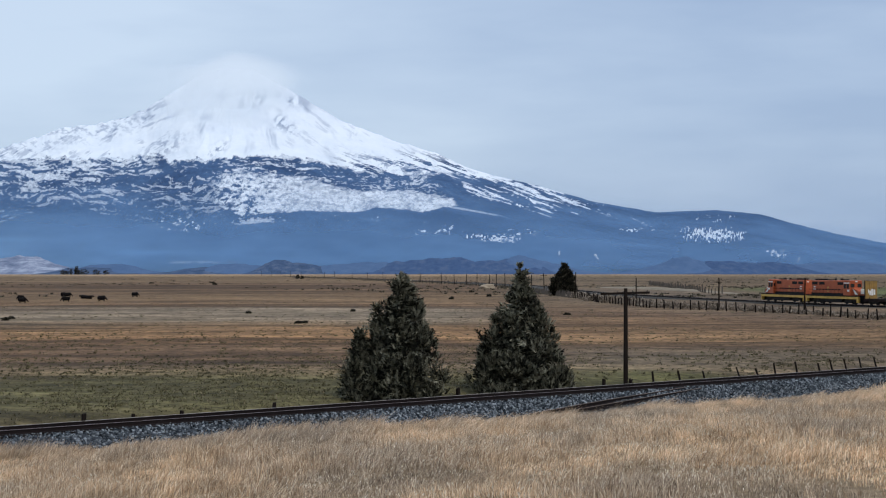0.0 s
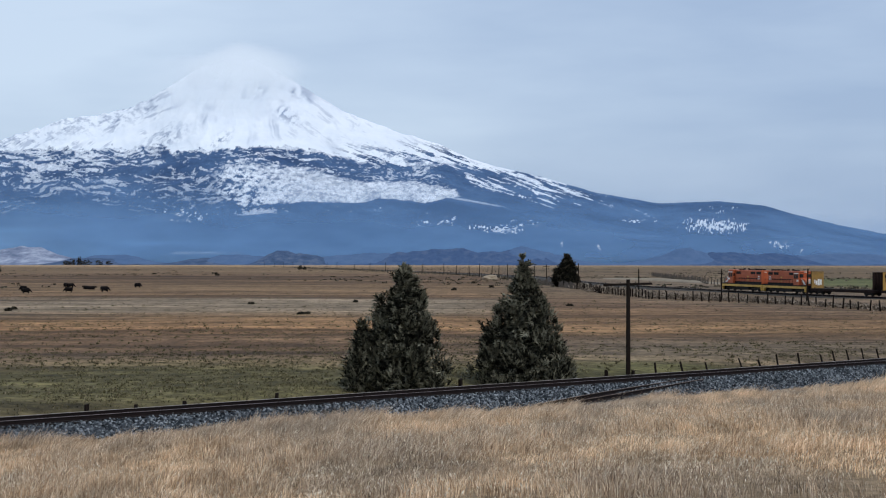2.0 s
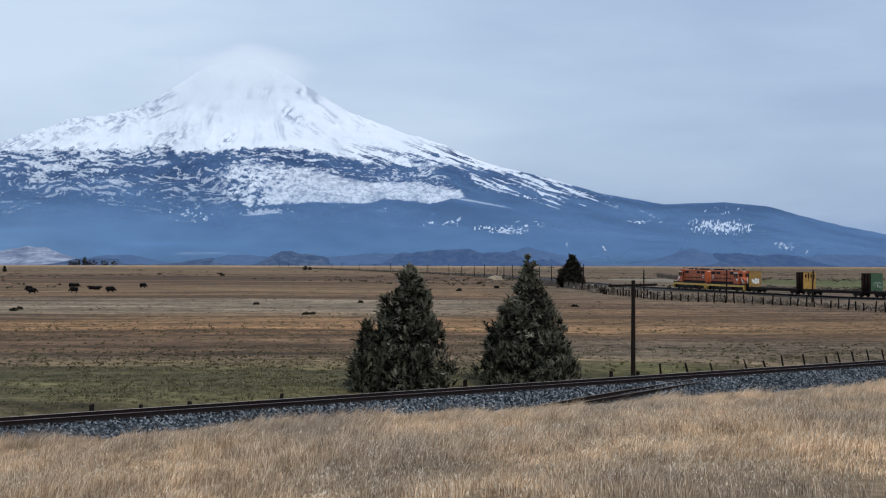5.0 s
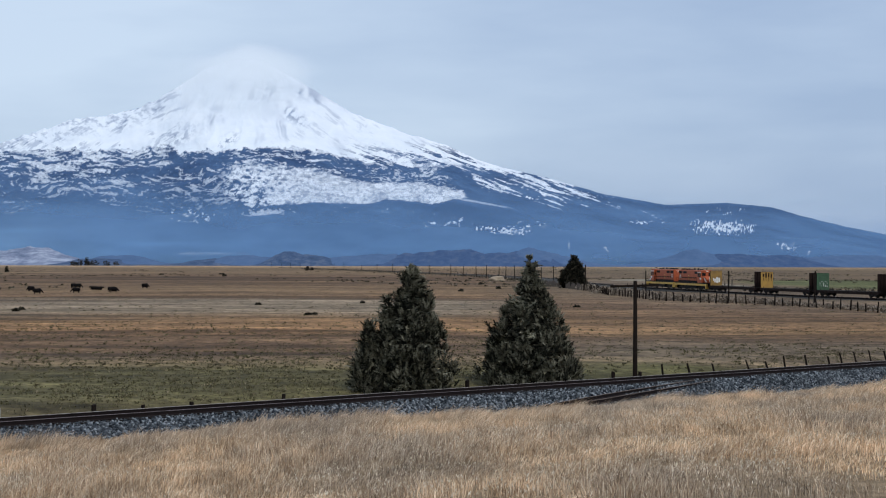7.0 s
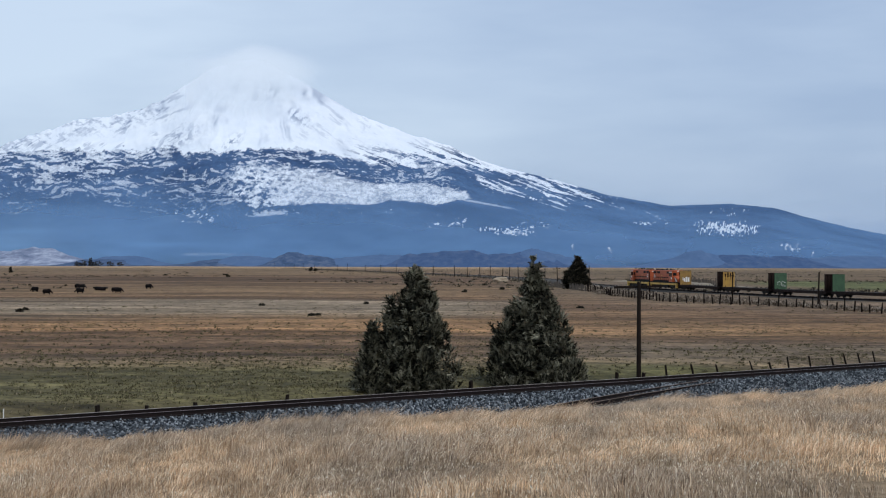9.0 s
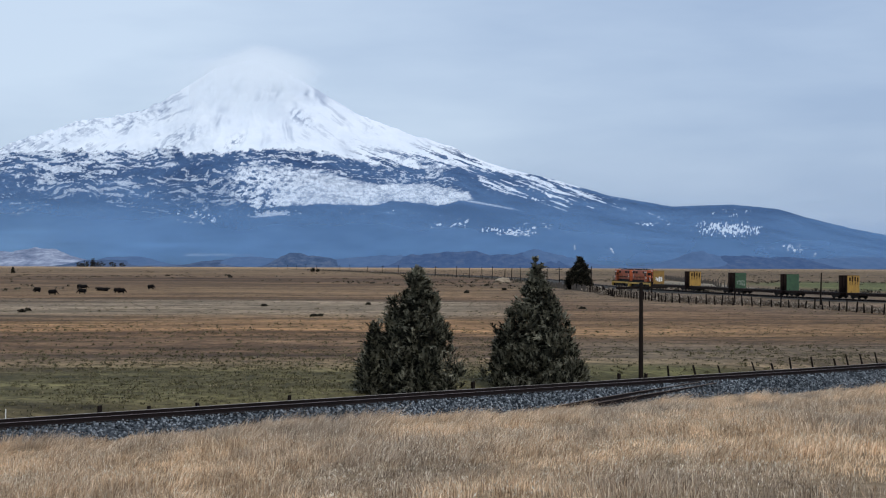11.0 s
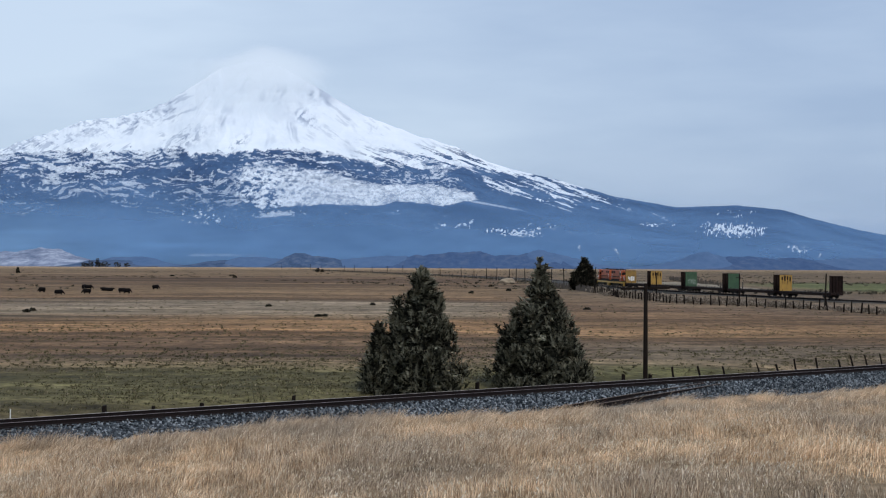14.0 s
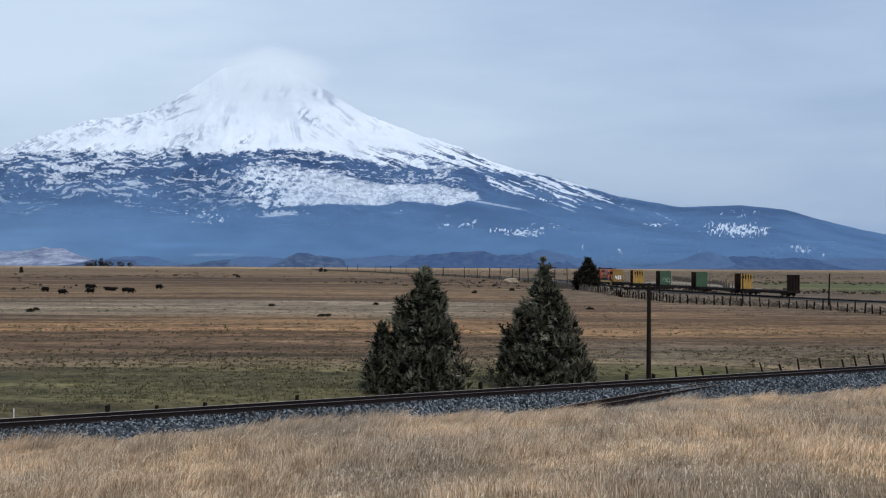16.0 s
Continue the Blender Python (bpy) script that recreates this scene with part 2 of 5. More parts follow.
def ground_material():
    mat, nt, b = nodes_of("dry_rangeland", 0.95, 0, 0.15)
    geo = nt.nodes.new("ShaderNodeNewGeometry")
    pos = geo.outputs["Position"]
    sep = nt.nodes.new("ShaderNodeSeparateXYZ")
    nt.links.new(pos, sep.inputs[0])
    inv = nt.nodes.new("ShaderNodeMath")
    inv.operation = "DIVIDE"
    inv.inputs[0].default_value = 68.2
    top = nt.nodes.new("ShaderNodeMath")
    top.operation = "MAXIMUM"
    top.inputs[1].default_value = 55.0
    nt.links.new(sep.outputs[1], top.inputs[0])
    nt.links.new(top.outputs[0], inv.inputs[1])
    # the bands of grass wander
    wob = noise_node(nt, 1.0, 4, 0.55, pos, (0.010, 0.018, 0.02))
    madd = nt.nodes.new("ShaderNodeMath")
    madd.operation = "MULTIPLY_ADD"
    madd.inputs[1].default_value = 0.34
    madd.inputs[2].default_value = 0.83
    nt.links.new(wob, madd.inputs[0])
    mul = nt.nodes.new("ShaderNodeMath")
    mul.operation = "MULTIPLY"
    nt.links.new(inv.outputs[0], mul.inputs[0])
    nt.links.new(madd.outputs[0], mul.inputs[1])
    bands = ramp_node(nt, mul.outputs[0], [
        (0.03, (0.38, 0.30, 0.205)), (0.048, (0.15, 0.113, 0.078)), (0.075, (0.175, 0.13, 0.085)), (0.105, (0.10, 0.068, 0.046)),
        (0.15, (0.13, 0.092, 0.06)), (0.19, (0.19, 0.138, 0.088)), (0.235, (0.16, 0.108, 0.068)), (0.265, (0.20, 0.175, 0.142)),
        (0.335, (0.195, 0.168, 0.132)), (0.375, (0.26, 0.172, 0.098)), (0.445, (0.25, 0.16, 0.09)), (0.50, (0.13, 0.089, 0.058)),
        (0.58, (0.125, 0.087, 0.057)), (0.615, (0.09, 0.066, 0.048)), (0.65, (0.215, 0.168, 0.117)), (0.69, (0.17, 0.142, 0.09)),
        (0.73, (0.11, 0.107, 0.056)), (0.88, (0.108, 0.107, 0.056)), (1.0, (0.14, 0.125, 0.075))])
    east = ramp_node(nt, mul.outputs[0], [
        (0.022, (0.37, 0.295, 0.205)), (0.05, (0.15, 0.12, 0.086)), (0.10, (0.145, 0.114, 0.08)), (0.2, (0.155, 0.118, 0.082)), (0.296, (0.145, 0.10, 0.067)),
        (0.35, (0.195, 0.133, 0.083)), (0.426, (0.24, 0.16, 0.094)), (0.47, (0.23, 0.155, 0.09)), (0.50, (0.105, 0.076, 0.052)), (0.545, (0.135, 0.113, 0.087)),
        (0.61, (0.165, 0.14, 0.106)), (0.65, (0.18, 0.15, 0.105)), (0.68, (0.105, 0.108, 0.052)), (0.76, (0.095, 0.10, 0.05)), (1.0, (0.14, 0.125, 0.075))])
    lie = nt.nodes.new("ShaderNodeVectorMath")
    lie.operation = "DOT_PRODUCT"
    lie.inputs[1].default_value = (1, -0.03, 0)
    nt.links.new(pos, lie.inputs[0])
    ef = nt.nodes.new("ShaderNodeMapRange")
    ef.inputs["From Min"].default_value, ef.inputs["From Max"].default_value = -6.0, 10.0
    nt.links.new(lie.outputs["Value"], ef.inputs["Value"])
    bands = mix_node(nt, ef.outputs[0], bands, mix_node(nt, 1.0, east, (0.92, 0.92, 0.92), "MULTIPLY"))
    # green pasture beside the far track
    grn = nt.nodes.new("ShaderNodeVectorMath")
    grn.operation = "SUBTRACT"
    grn.inputs[1].default_value = (150, 480, 0)
    nt.links.new(pos, grn.inputs[0])
    gm = nt.nodes.new("ShaderNodeMapping")
    gm.inputs["Rotation"].default_value = (0, 0, 0.32)
    gm.inputs["Scale"].default_value = (1 / 62, 1 / 150, 0)
    nt.links.new(grn.outputs[0], gm.inputs[0])
    ln = nt.nodes.new("ShaderNodeVectorMath")
    ln.operation = "LENGTH"
    nt.links.new(gm.outputs[0], ln.inputs[0])
    gf = ramp_node(nt, ln.outputs["Value"], [(0.7, (0.85,) * 3), (1.0, (0, 0, 0))])
    c = mix_node(nt, gf, bands, (0.085, 0.11, 0.048))
    # scrub along the far track
    scm = nt.nodes.new("ShaderNodeVectorMath")
    scm.operation = "SUBTRACT"
    scm.inputs[1].default_value = (62, 400, 0)
    nt.links.new(pos, scm.inputs[0])
    scr = nt.nodes.new("ShaderNodeMapping")
    scr.inputs["Rotation"].default_value = (0, 0, -0.22)
    scr.inputs["Scale"].default_value = (1 / 42, 1 / 230, 0)
    nt.links.new(scm.outputs[0], scr.inputs[0])
    sln = nt.nodes.new("ShaderNodeVectorMath")
    sln.operation = "LENGTH"
    nt.links.new(scr.outputs[0], sln.inputs[0])
    c = mix_node(nt, ramp_node(nt, sln.outputs["Value"], [(0.6, (0.8,) * 3), (1.0, (0, 0, 0))]), c, (0.125, 0.105, 0.085))
    # streaks and clumps
    st = ramp_node(nt, noise_node(nt, 1.0, 5, 0.65, pos, (0.03, 0.16, 0.1)), [(0.36, (0.60,) * 3), (0.66, (1.5,) * 3)])
    c = mix_node(nt, 1.0, c, st, "MULTIPLY")
    wide = ramp_node(nt, noise_node(nt, 1.0, 6, 0.7, pos, (0.006, 0.03, 0.02)), [(0.36, (0.55,) * 3), (0.5, (1.0,) * 3), (0.64, (1.5,) * 3)])
    c = mix_node(nt, 1.0, c, wide, "MULTIPLY")
    mid = ramp_node(nt, noise_node(nt, 0.3, 5, 0.7, pos), [(0.36, (0.62,) * 3), (0.5, (1.0,) * 3), (0.64, (1.4,) * 3)])
    c = mix_node(nt, 1.0, c, mid, "MULTIPLY")
    fine = noise_node(nt, 1.5, 6, 0.75, pos)
    sp = ramp_node(nt, fine, [(0.36, (0.42,) * 3), (0.52, (1.0,) * 3), (0.66, (1.65,) * 3)])
    c = mix_node(nt, 0.8, c, sp, "MULTIPLY")
    # dry thatch under the grass of the bank
    bank = nt.nodes.new("ShaderNodeVectorMath")
    bank.operation = "DOT_PRODUCT"
    bank.inputs[1].default_value = (0.631, -0.776, 0)
    nt.links.new(pos, bank.inputs[0])
    bf = nt.nodes.new("ShaderNodeMapRange")
    bf.inputs["From Min"].default_value, bf.inputs["From Max"].default_value = -58.0, -54.5
    nt.links.new(bank.outputs["Value"], bf.inputs["Value"])
    th = ramp_node(nt, noise_node(nt, 3.0, 5, 0.7, pos), [(0.3, (0.14, 0.095, 0.055)), (0.7, (0.36, 0.26, 0.16))])
    c = mix_node(nt, 1.0, c, (1.05, 0.895, 0.735), "MULTIPLY")
    c = mix_node(nt, bf.outputs[0], c, th)
    nt.links.new(c, b.inputs["Base Color"])
    bump(nt, b, fine, 0.25, 0.7)
    return mat


def build_ground():
    ys = np.concatenate([[-3000, -1200, -400, -150, -60], np.arange(-40, 130, 1.6), np.geomspace(131, 4950, 90)])
    ks = np.linspace(-1, 1, 181)
    yy, kk = np.meshgrid(ys, ks, indexing="ij")
    xx = kk * (190 + 0.95 * np.abs(yy))
    v = np.stack([xx, yy, ground_z(xx, yy)], -1).reshape(-1, 3)
    n, m = yy.shape
    i = (np.arange(n - 1)[:, None] * m + np.arange(m - 1)[None]).ravel()
    f = np.stack([i, i + 1, i + m + 1, i + m], -1)
    ob = sheet("ground", v, f, ground_material(), True)
    tagged(ob, "flat dry rangeland with brown, tan and green bands", "ground", kind="structure")


build_ground()

# ---- the snow mountain: heights over the plain, told as rise over distance in units of 1/2690
UNIT = 1 / 2690
SKY_A = [-260, 0, 60, 120, 200, 260, 310, 350, 400, 445, 480, 520, 560, 600, 700, 770, 830, 870, 950, 1050, 1160, 1270, 1350, 1400, 1480, 1568, 1800]
SKY_E = [150, 212, 234, 252, 264, 286, 320, 345, 358, 358, 338, 314, 290, 267, 228, 208, 180, 168, 150, 121, 102, 106, 98, 83, 64, 47, 8]


def skyline(a):
    return np.interp(a, SKY_A, SKY_E)


def mountain_material():
    mat, nt, b = nodes_of("snow_and_haze_blue_forest", 0.9, 0, 0.1)
    pos = nt.nodes.new("ShaderNodeNewGeometry").outputs["Position"]
    at = nt.nodes.new("ShaderNodeAttribute")
    at.attribute_name = "snow"
    rk = nt.nodes.new("ShaderNodeAttribute")
    rk.attribute_name = "rock"
    n = noise_node(nt, 1.0, 4, 0.65, pos, (0.11, 0.02, 0.16))
    add = nt.nodes.new("ShaderNodeMath")
    add.operation = "MULTIPLY_ADD"
    add.inputs[1].default_value = 0.45
    nt.links.new(n, add.inputs[0])
    nt.links.new(at.outputs["Fac"], add.inputs[2])
    sf = ramp_node(nt, add.outputs[0], [(0.40, (0, 0, 0)), (1.0, (1, 1, 1))])
    # the blue of distance haze is put into the forest colour
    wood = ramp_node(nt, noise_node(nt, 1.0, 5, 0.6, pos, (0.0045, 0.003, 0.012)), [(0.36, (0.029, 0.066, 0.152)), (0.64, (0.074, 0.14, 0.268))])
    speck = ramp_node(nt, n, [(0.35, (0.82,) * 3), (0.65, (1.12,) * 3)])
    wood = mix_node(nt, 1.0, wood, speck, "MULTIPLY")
    snow = ramp_node(nt, noise_node(nt, 1.0, 4, 0.6, pos, (0.012, 0.004, 0.02)), [(0.3, (0.72, 0.77, 0.84)), (0.7, (0.82, 0.855, 0.895))])
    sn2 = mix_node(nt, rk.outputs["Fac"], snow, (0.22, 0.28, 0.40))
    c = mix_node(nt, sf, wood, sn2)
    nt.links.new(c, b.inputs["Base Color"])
    bump(nt, b, n, 4.0, 0.4)
    return mat


def spot(aa, e, a0, e0, ra, re, tilt=0.0):
    return np.exp(-(((aa - a0) / ra) ** 2 + ((e - e0 - tilt * (aa - a0)) / re) ** 2))


def build_mountain():
    a = np.linspace(-110, 1650, 1420)
    v = np.concatenate([np.linspace(0, 1, 240), [1.0, 1.0]])
    vv, aa = np.meshgrid(v, a, indexing="ij")
    y = 2700 + 1900 * vv
    sky = skyline(aa) + 5 * (fbm(aa / 26, aa * 0 + 3, 31, 4) - 0.5) * smooth(960, 700, aa) + 1.2 * (fbm(aa / 9, aa * 0, 35, 3) - 0.5)
    sky = sky + 9 * (fbm(aa / 11, aa * 0 + 7, 37, 4) - 0.45) * smooth(300, 230, aa)
    e = skyline(aa) * vv + (sky - skyline(aa)) * smooth(0.9, 1.0, vv)
    # ribs and gullies that fan out from the summit
    wx, wy = fbm(aa / 45, e / 45, 47, 4) - 0.5, fbm(aa / 45, e / 45, 147, 4) - 0.5
    dx, dy = aa - 440 + 34 * wx, 400 - e + 34 * wy
    phi, rho = np.arctan2(dx, dy), np.hypot(dx, dy)
    ribs = 1 - 4 * np.abs(fbm(phi * 6 + 0.8 * wx, rho / 200, 41, 4, 0.5) - 0.5)
    lumps = fbm(aa / 60 + e / 45, e / 26, 51, 5) - 0.5
    low = smooth(215, 130, e)
    rise = (ribs * 2.6 * (1 - low) + wx * 7 * (1 - low) + lumps * 9 * low) * smooth(0.0, 0.12, vv) * smooth(1.0, 0.93, vv)
    e2 = e + rise
    e2[0] -= 14
    y[-2] += 8
    y[-1] += 150
    e2[-1] -= 60
    z = EYE + e2 * UNIT * y
    x = (aa - 784) * UNIT * y
    n, m = aa.shape
    i = (np.arange(n - 1)[:, None] * m + np.arange(m - 1)[None]).ravel()
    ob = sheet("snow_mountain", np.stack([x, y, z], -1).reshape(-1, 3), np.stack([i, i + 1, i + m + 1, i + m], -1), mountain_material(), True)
    # where the snow lies: a whole cap, a dark belt of trees, a bright open slope, broken patches
    edge = np.interp(aa, [-250, 0, 250, 330, 400, 500, 570, 640, 720, 800, 880, 960], [180, 186, 195, 186, 198, 200, 191, 169, 168, 168, 158, 150])
    loose = smooth(420, 330, aa)
    edge = edge + (10 + 16 * loose) * (fbm(aa / 14 + e / 18, e / 9 - aa / 40, 61, 5, 0.66) - 0.5) + 4 * loose
    edge = edge + 15 * (fbm(phi * 30, rho / 60, 63, 4, 0.6) - 0.5)
    solid = smooth(-4, 4, e - edge)
    comb = 0.6 * fbm(aa / 85, (e + 0.34 * aa) / 4.2, 179, 4, 0.6) + 0.4 * fbm(aa / 14, (e + 0.34 * aa) / 3.5, 181, 4, 0.62)
    solid = solid * (1 - 0.95 * smooth(0.50, 0.55, comb) * smooth(66, 4, e - edge) * smooth(540, 660, aa))
    g1 = fbm(aa / 15 + e / 16, e / 4.0 - aa / 45, 71, 5, 0.66)
    g2 = fbm(aa / 34 - e / 50, e / 10, 75, 5, 0.62)
    g3 = fbm(aa / 4.0, e / 3.0, 77, 3, 0.65)
    # streaks that run down to the right, along the shoulder
    w = e + 0.36 * aa
    st = 0.6 * fbm(aa / 60, w / 5.5, 79, 4, 0.6) + 0.4 * g3
    # benches of snow and trees on the western flank, in long wavering lines
    wv = fbm(aa / 55, e / 30, 203, 3) - 0.5
    bench = e + 30 * wv + 0.05 * aa
    lay = 0.5 * fbm(aa / 24 + 1.6 * wv, bench / 3.8, 205, 4, 0.6) + 0.3 * fbm(aa / 6.5, bench / 2.2, 207, 3, 0.65) + 0.2 * g3
    open_ground = fbm(aa / 60, e / 26, 209, 3) - 0.5
    left = (0.10 + 0.22 * smooth(66, 118, e) + 0.22 * smooth(140, 190, e) + 0.65 * open_ground) * smooth(64, 92, e) * smooth(450, 395, aa)
    left = left * (1 - 0.75 * spot(aa, e, 395, 180, 105, 11)) * (1 - 0.7 * spot(aa, e, 392, 136, 26, 24, -1.1))
    belt = (0.30 + 0.5 * open_ground) * smooth(112, 130, e) * smooth(380, 430, aa) * smooth(830, 740, aa)
    dens = np.clip(np.maximum(left, belt), 0, 1)
    cut = 0.5 + (0.43 - dens) * 0.30
    patch = smooth(cut - 0.05, cut + 0.08, lay) * smooth(0.02, 0.2, dens) * (0.38 + 0.36 * smooth(80, 185, e))
    # the open snow slope over the straight edge of the lower forest
    lowline = np.interp(aa, [345, 400, 430, 460, 635, 665, 747, 782, 821], [140, 106, 94, 101, 103, 110, 101, 108, 113])
    topline = np.interp(aa, [345, 400, 460, 568, 612, 677, 740, 800, 821], [158, 168, 172, 157, 141, 145, 140, 125, 113])
    slope = smooth(-1.5, 2.0, e - lowline - 3 * (g3 - 0.5)) * smooth(5, -5, e - topline - 26 * (g1 - 0.5)) * smooth(345, 400, aa) * smooth(826, 800, aa)
    scrub = smooth(0.47, 0.60, 0.75 * fbm(aa / 12 + e / 8, e / 5 - aa / 16, 211, 5, 0.6) + 0.25 * g3)
    patch = np.maximum(patch, 0.80 * slope * (1 - (0.22 + 0.6 * smooth(540, 430, aa)) * scrub) * (0.7 + 0.5 * g2))
    patch = np.maximum(patch, 0.6 * smooth(0.44, 0.60, 0.5 * g1 + 0.5 * g3 + 0.55 * (spot(aa, e, 450, 87, 56, 9) - 0.62)) * smooth(0.05, 0.4, spot(aa, e, 450, 87, 56, 9)))
    shoulder = 0.85 * smooth(760, 830, aa) * smooth(1130, 930, aa) * smooth(66, 10, sky - e)
    patch = np.maximum(patch, 0.9 * smooth(0.50, 0.60, 0.75 * fbm(aa / 44, w / 4.2, 231, 4, 0.62) + 0.25 * g3 + 0.26 * (shoulder - 0.55)) * smooth(0.05, 0.3, shoulder))
    rim = smooth(960, 1000, aa) * smooth(1210, 1160, aa) * smooth(40, 10, sky - e)
    patch = np.maximum(patch, 0.7 * smooth(0.60, 0.68, st) * rim)
    fine = 0.62 * hash_noise(aa / 1.7, e / 3.4, 91) + 0.38 * hash_noise(aa / 8.0, e / 4.5, 93)
    fine = fine + (0.6 * hash_noise(aa / 2.6, e / 1.9, 95) + 0.4 * hash_noise(aa / 9.0, e / 4.0, 96) - fine) * smooth(1170, 1130, aa)
    bits = spot(aa, e, 1262, 63, 60, 12) * 1.2 + 0.9 * spot(aa, e, 893, 54, 26, 5) + 0.85 * spot(aa, e, 1380, 27, 16, 10) + 0.5 * spot(aa, e, 1345, 30, 26, 6)
    bits += 0.6 * spot(aa, e, 845, 58, 30, 6) + 0.75 * spot(aa, e, 1120, 74, 40, 4) + 0.6 * spot(aa, e, 1265, 92, 40, 7) + 0.55 * spot(aa, e, 770, 70, 50, 14) + 0.34 * spot(aa, e, 640, 92, 110, 10) + 0.27 * spot(aa, e, 330, 84, 90, 16)
    bits += 0.9 * spot(aa, e, 945, 121, 16, 4, -0.35) + 0.5 * spot(aa, e, 920, 115, 24, 6, -0.3) + 0.2 * spot(aa, e, 300, 75, 60, 16)
    bits += 0.2 * spot(aa, e, 80, 90, 80, 18) + 0.45 * spot(aa, e, 930, 60, 60, 16)
    patch = np.maximum(patch, 0.95 * smooth(0.47, 0.74, fine + 0.42 * (bits - 0.62)) * smooth(0.1, 0.35, bits))
    tongue = 0.5 * np.exp(-((e - 112 + 0.19 * (aa - 790)) / 2.2) ** 2) * smooth(770, 800, aa) * smooth(930, 840, aa)
    snow = np.maximum(np.maximum(solid, patch * 0.9), tongue)
    # a strip of valley mist, painted low on the slope as pale snow
    mist_strip = (0.12 + 0.36 * fbm(aa / 25, e / 6, 233, 3)) * np.exp(-((e - 13) / 3.5) ** 2) * smooth(285, 310, aa) * smooth(450, 420, aa)
    snow = np.maximum(snow, mist_strip)
    # bare rock, with the grey shade of ribs and gullies painted in
    rock = smooth(0.50, 0.72, fbm(phi * 8 + wy, rho / 130, 81, 4, 0.6)) * smooth(0.40, 0.62, fbm(aa / 45, e / 45, 83, 4)) * smooth(30, 90, rho) * smooth(edge - 10, edge + 30, e) * 0.6 * smooth(700, 520, aa)
    rock += 0.5 * smooth(0.50, 0.66, fbm(aa / 9 + e / 9, e / 7 - aa / 20, 85, 5, 0.65)) * smooth(300, 220, aa) * smooth(48, 14, sky - e)
    rock += 0.95 * smooth(0.48, 0.60, fbm(aa / 7 - e / 9, e / 8 + aa / 14, 87, 4, 0.65)) * (spot(aa, e, 452, 303, 12, 22, -0.5) + spot(aa, e, 512, 300, 16, 10, -0.4) + spot(aa, e, 285, 212, 34, 14, 0.45) + spot(aa, e, 385, 214, 16, 10, 0.5)
                                              + spot(aa, e, 500, 258, 22, 12, -0.5) + 0.3 * spot(aa, e, 625, 238, 10, 6) + spot(aa, e, 770, 206, 12, 6) + spot(aa, e, 700, 182, 60, 8, -0.3) + spot(aa, e, 800, 160, 50, 8, -0.3))
    # thin dark lines that slant down to the west, and a few down to the east
    slant = fbm(aa / 26 + 1.2 * wx, (e - 0.5 * aa) / 4.5 + 2.5 * wy, 221, 4, 0.62)
    rock += 0.5 * smooth(0.54, 0.66, slant) * smooth(345, 270, aa) * smooth(edge - 4, edge + 10, e) * smooth(0.40, 0.55, fbm(aa / 38, e / 24, 223, 3))
    fall = fbm(aa / 26 + 1.2 * wx, (e + 0.7 * aa) / 5.0 + 2.5 * wy, 225, 4, 0.62)
    rock += 0.28 * smooth(0.54, 0.66, fall) * smooth(430, 470, aa) * smooth(edge + 2, edge + 16, e) * smooth(0.44, 0.60, fbm(aa / 40, e / 30, 227, 3))
    rock += 0.4 * smooth(0.5, 0.62, g3) * (1 - solid)
    for name, val in (("snow", snow), ("rock", np.clip(rock, 0, 1))):
        at = ob.data.attributes.new(name, "FLOAT", "POINT")
        at.data.foreach_set("value", val.astype(np.float32).ravel())
    tagged(ob, "snow-capped volcano with lower forest painted haze-blue", "mountain", kind="structure")


build_mountain()


def hill_material(name, lo, hi, pale, grain=(0.07, 0.02, 0.14)):
    mat, nt, b = nodes_of(name, 0.95, 0, 0.1)
    pos = nt.nodes.new("ShaderNodeNewGeometry").outputs["Position"]
    c = ramp_node(nt, noise_node(nt, 1.0, 6, 0.75, pos, grain), [(0.34, lo), (0.5, hi), (0.66, pale)])
    nt.links.new(c, b.inputs["Base Color"])
    return mat


def foothill(label, y0, bumps, mat, seed):
    """A low ridge: bumps are (azimuth, half width, rise)."""
    a = np.linspace(min(p[0] - 2.6 * p[1] for p in bumps), max(p[0] + 2.6 * p[1] for p in bumps), 420)
    v = np.linspace(-1, 1, 26)
    vv, aa = np.meshgrid(v, a, indexing="ij")
    top = sum(h * np.exp(-np.abs((aa - c) / w) ** 2.2) for c, w, h in bumps)
    top = top * (0.75 + 0.5 * fbm(aa / 30, aa * 0, seed, 4)) + 1.2 * smooth(1, 10, top) * fbm(aa / 3.0, aa * 0, seed + 9, 3)
    e = top * (1 - np.abs(vv) ** 1.4) * (0.85 + 0.3 * fbm(aa / 20, vv * 3, seed + 5, 4))
    y = y0 + 170 * vv
    z = e * UNIT * y - 0.5 + EYE * 0.35 * (1 - np.abs(vv))
    x = (aa - 784) * UNIT * y0
    n, m = aa.shape
    i = (np.arange(n - 1)[:, None] * m + np.arange(m - 1)[None]).ravel()
    ob = sheet("foothill", np.stack([x, y, z], -1).reshape(-1, 3), np.stack([i, i + 1, i + m + 1, i + m], -1), mat, True)
    tagged(ob, label, "hill", kind="structure")


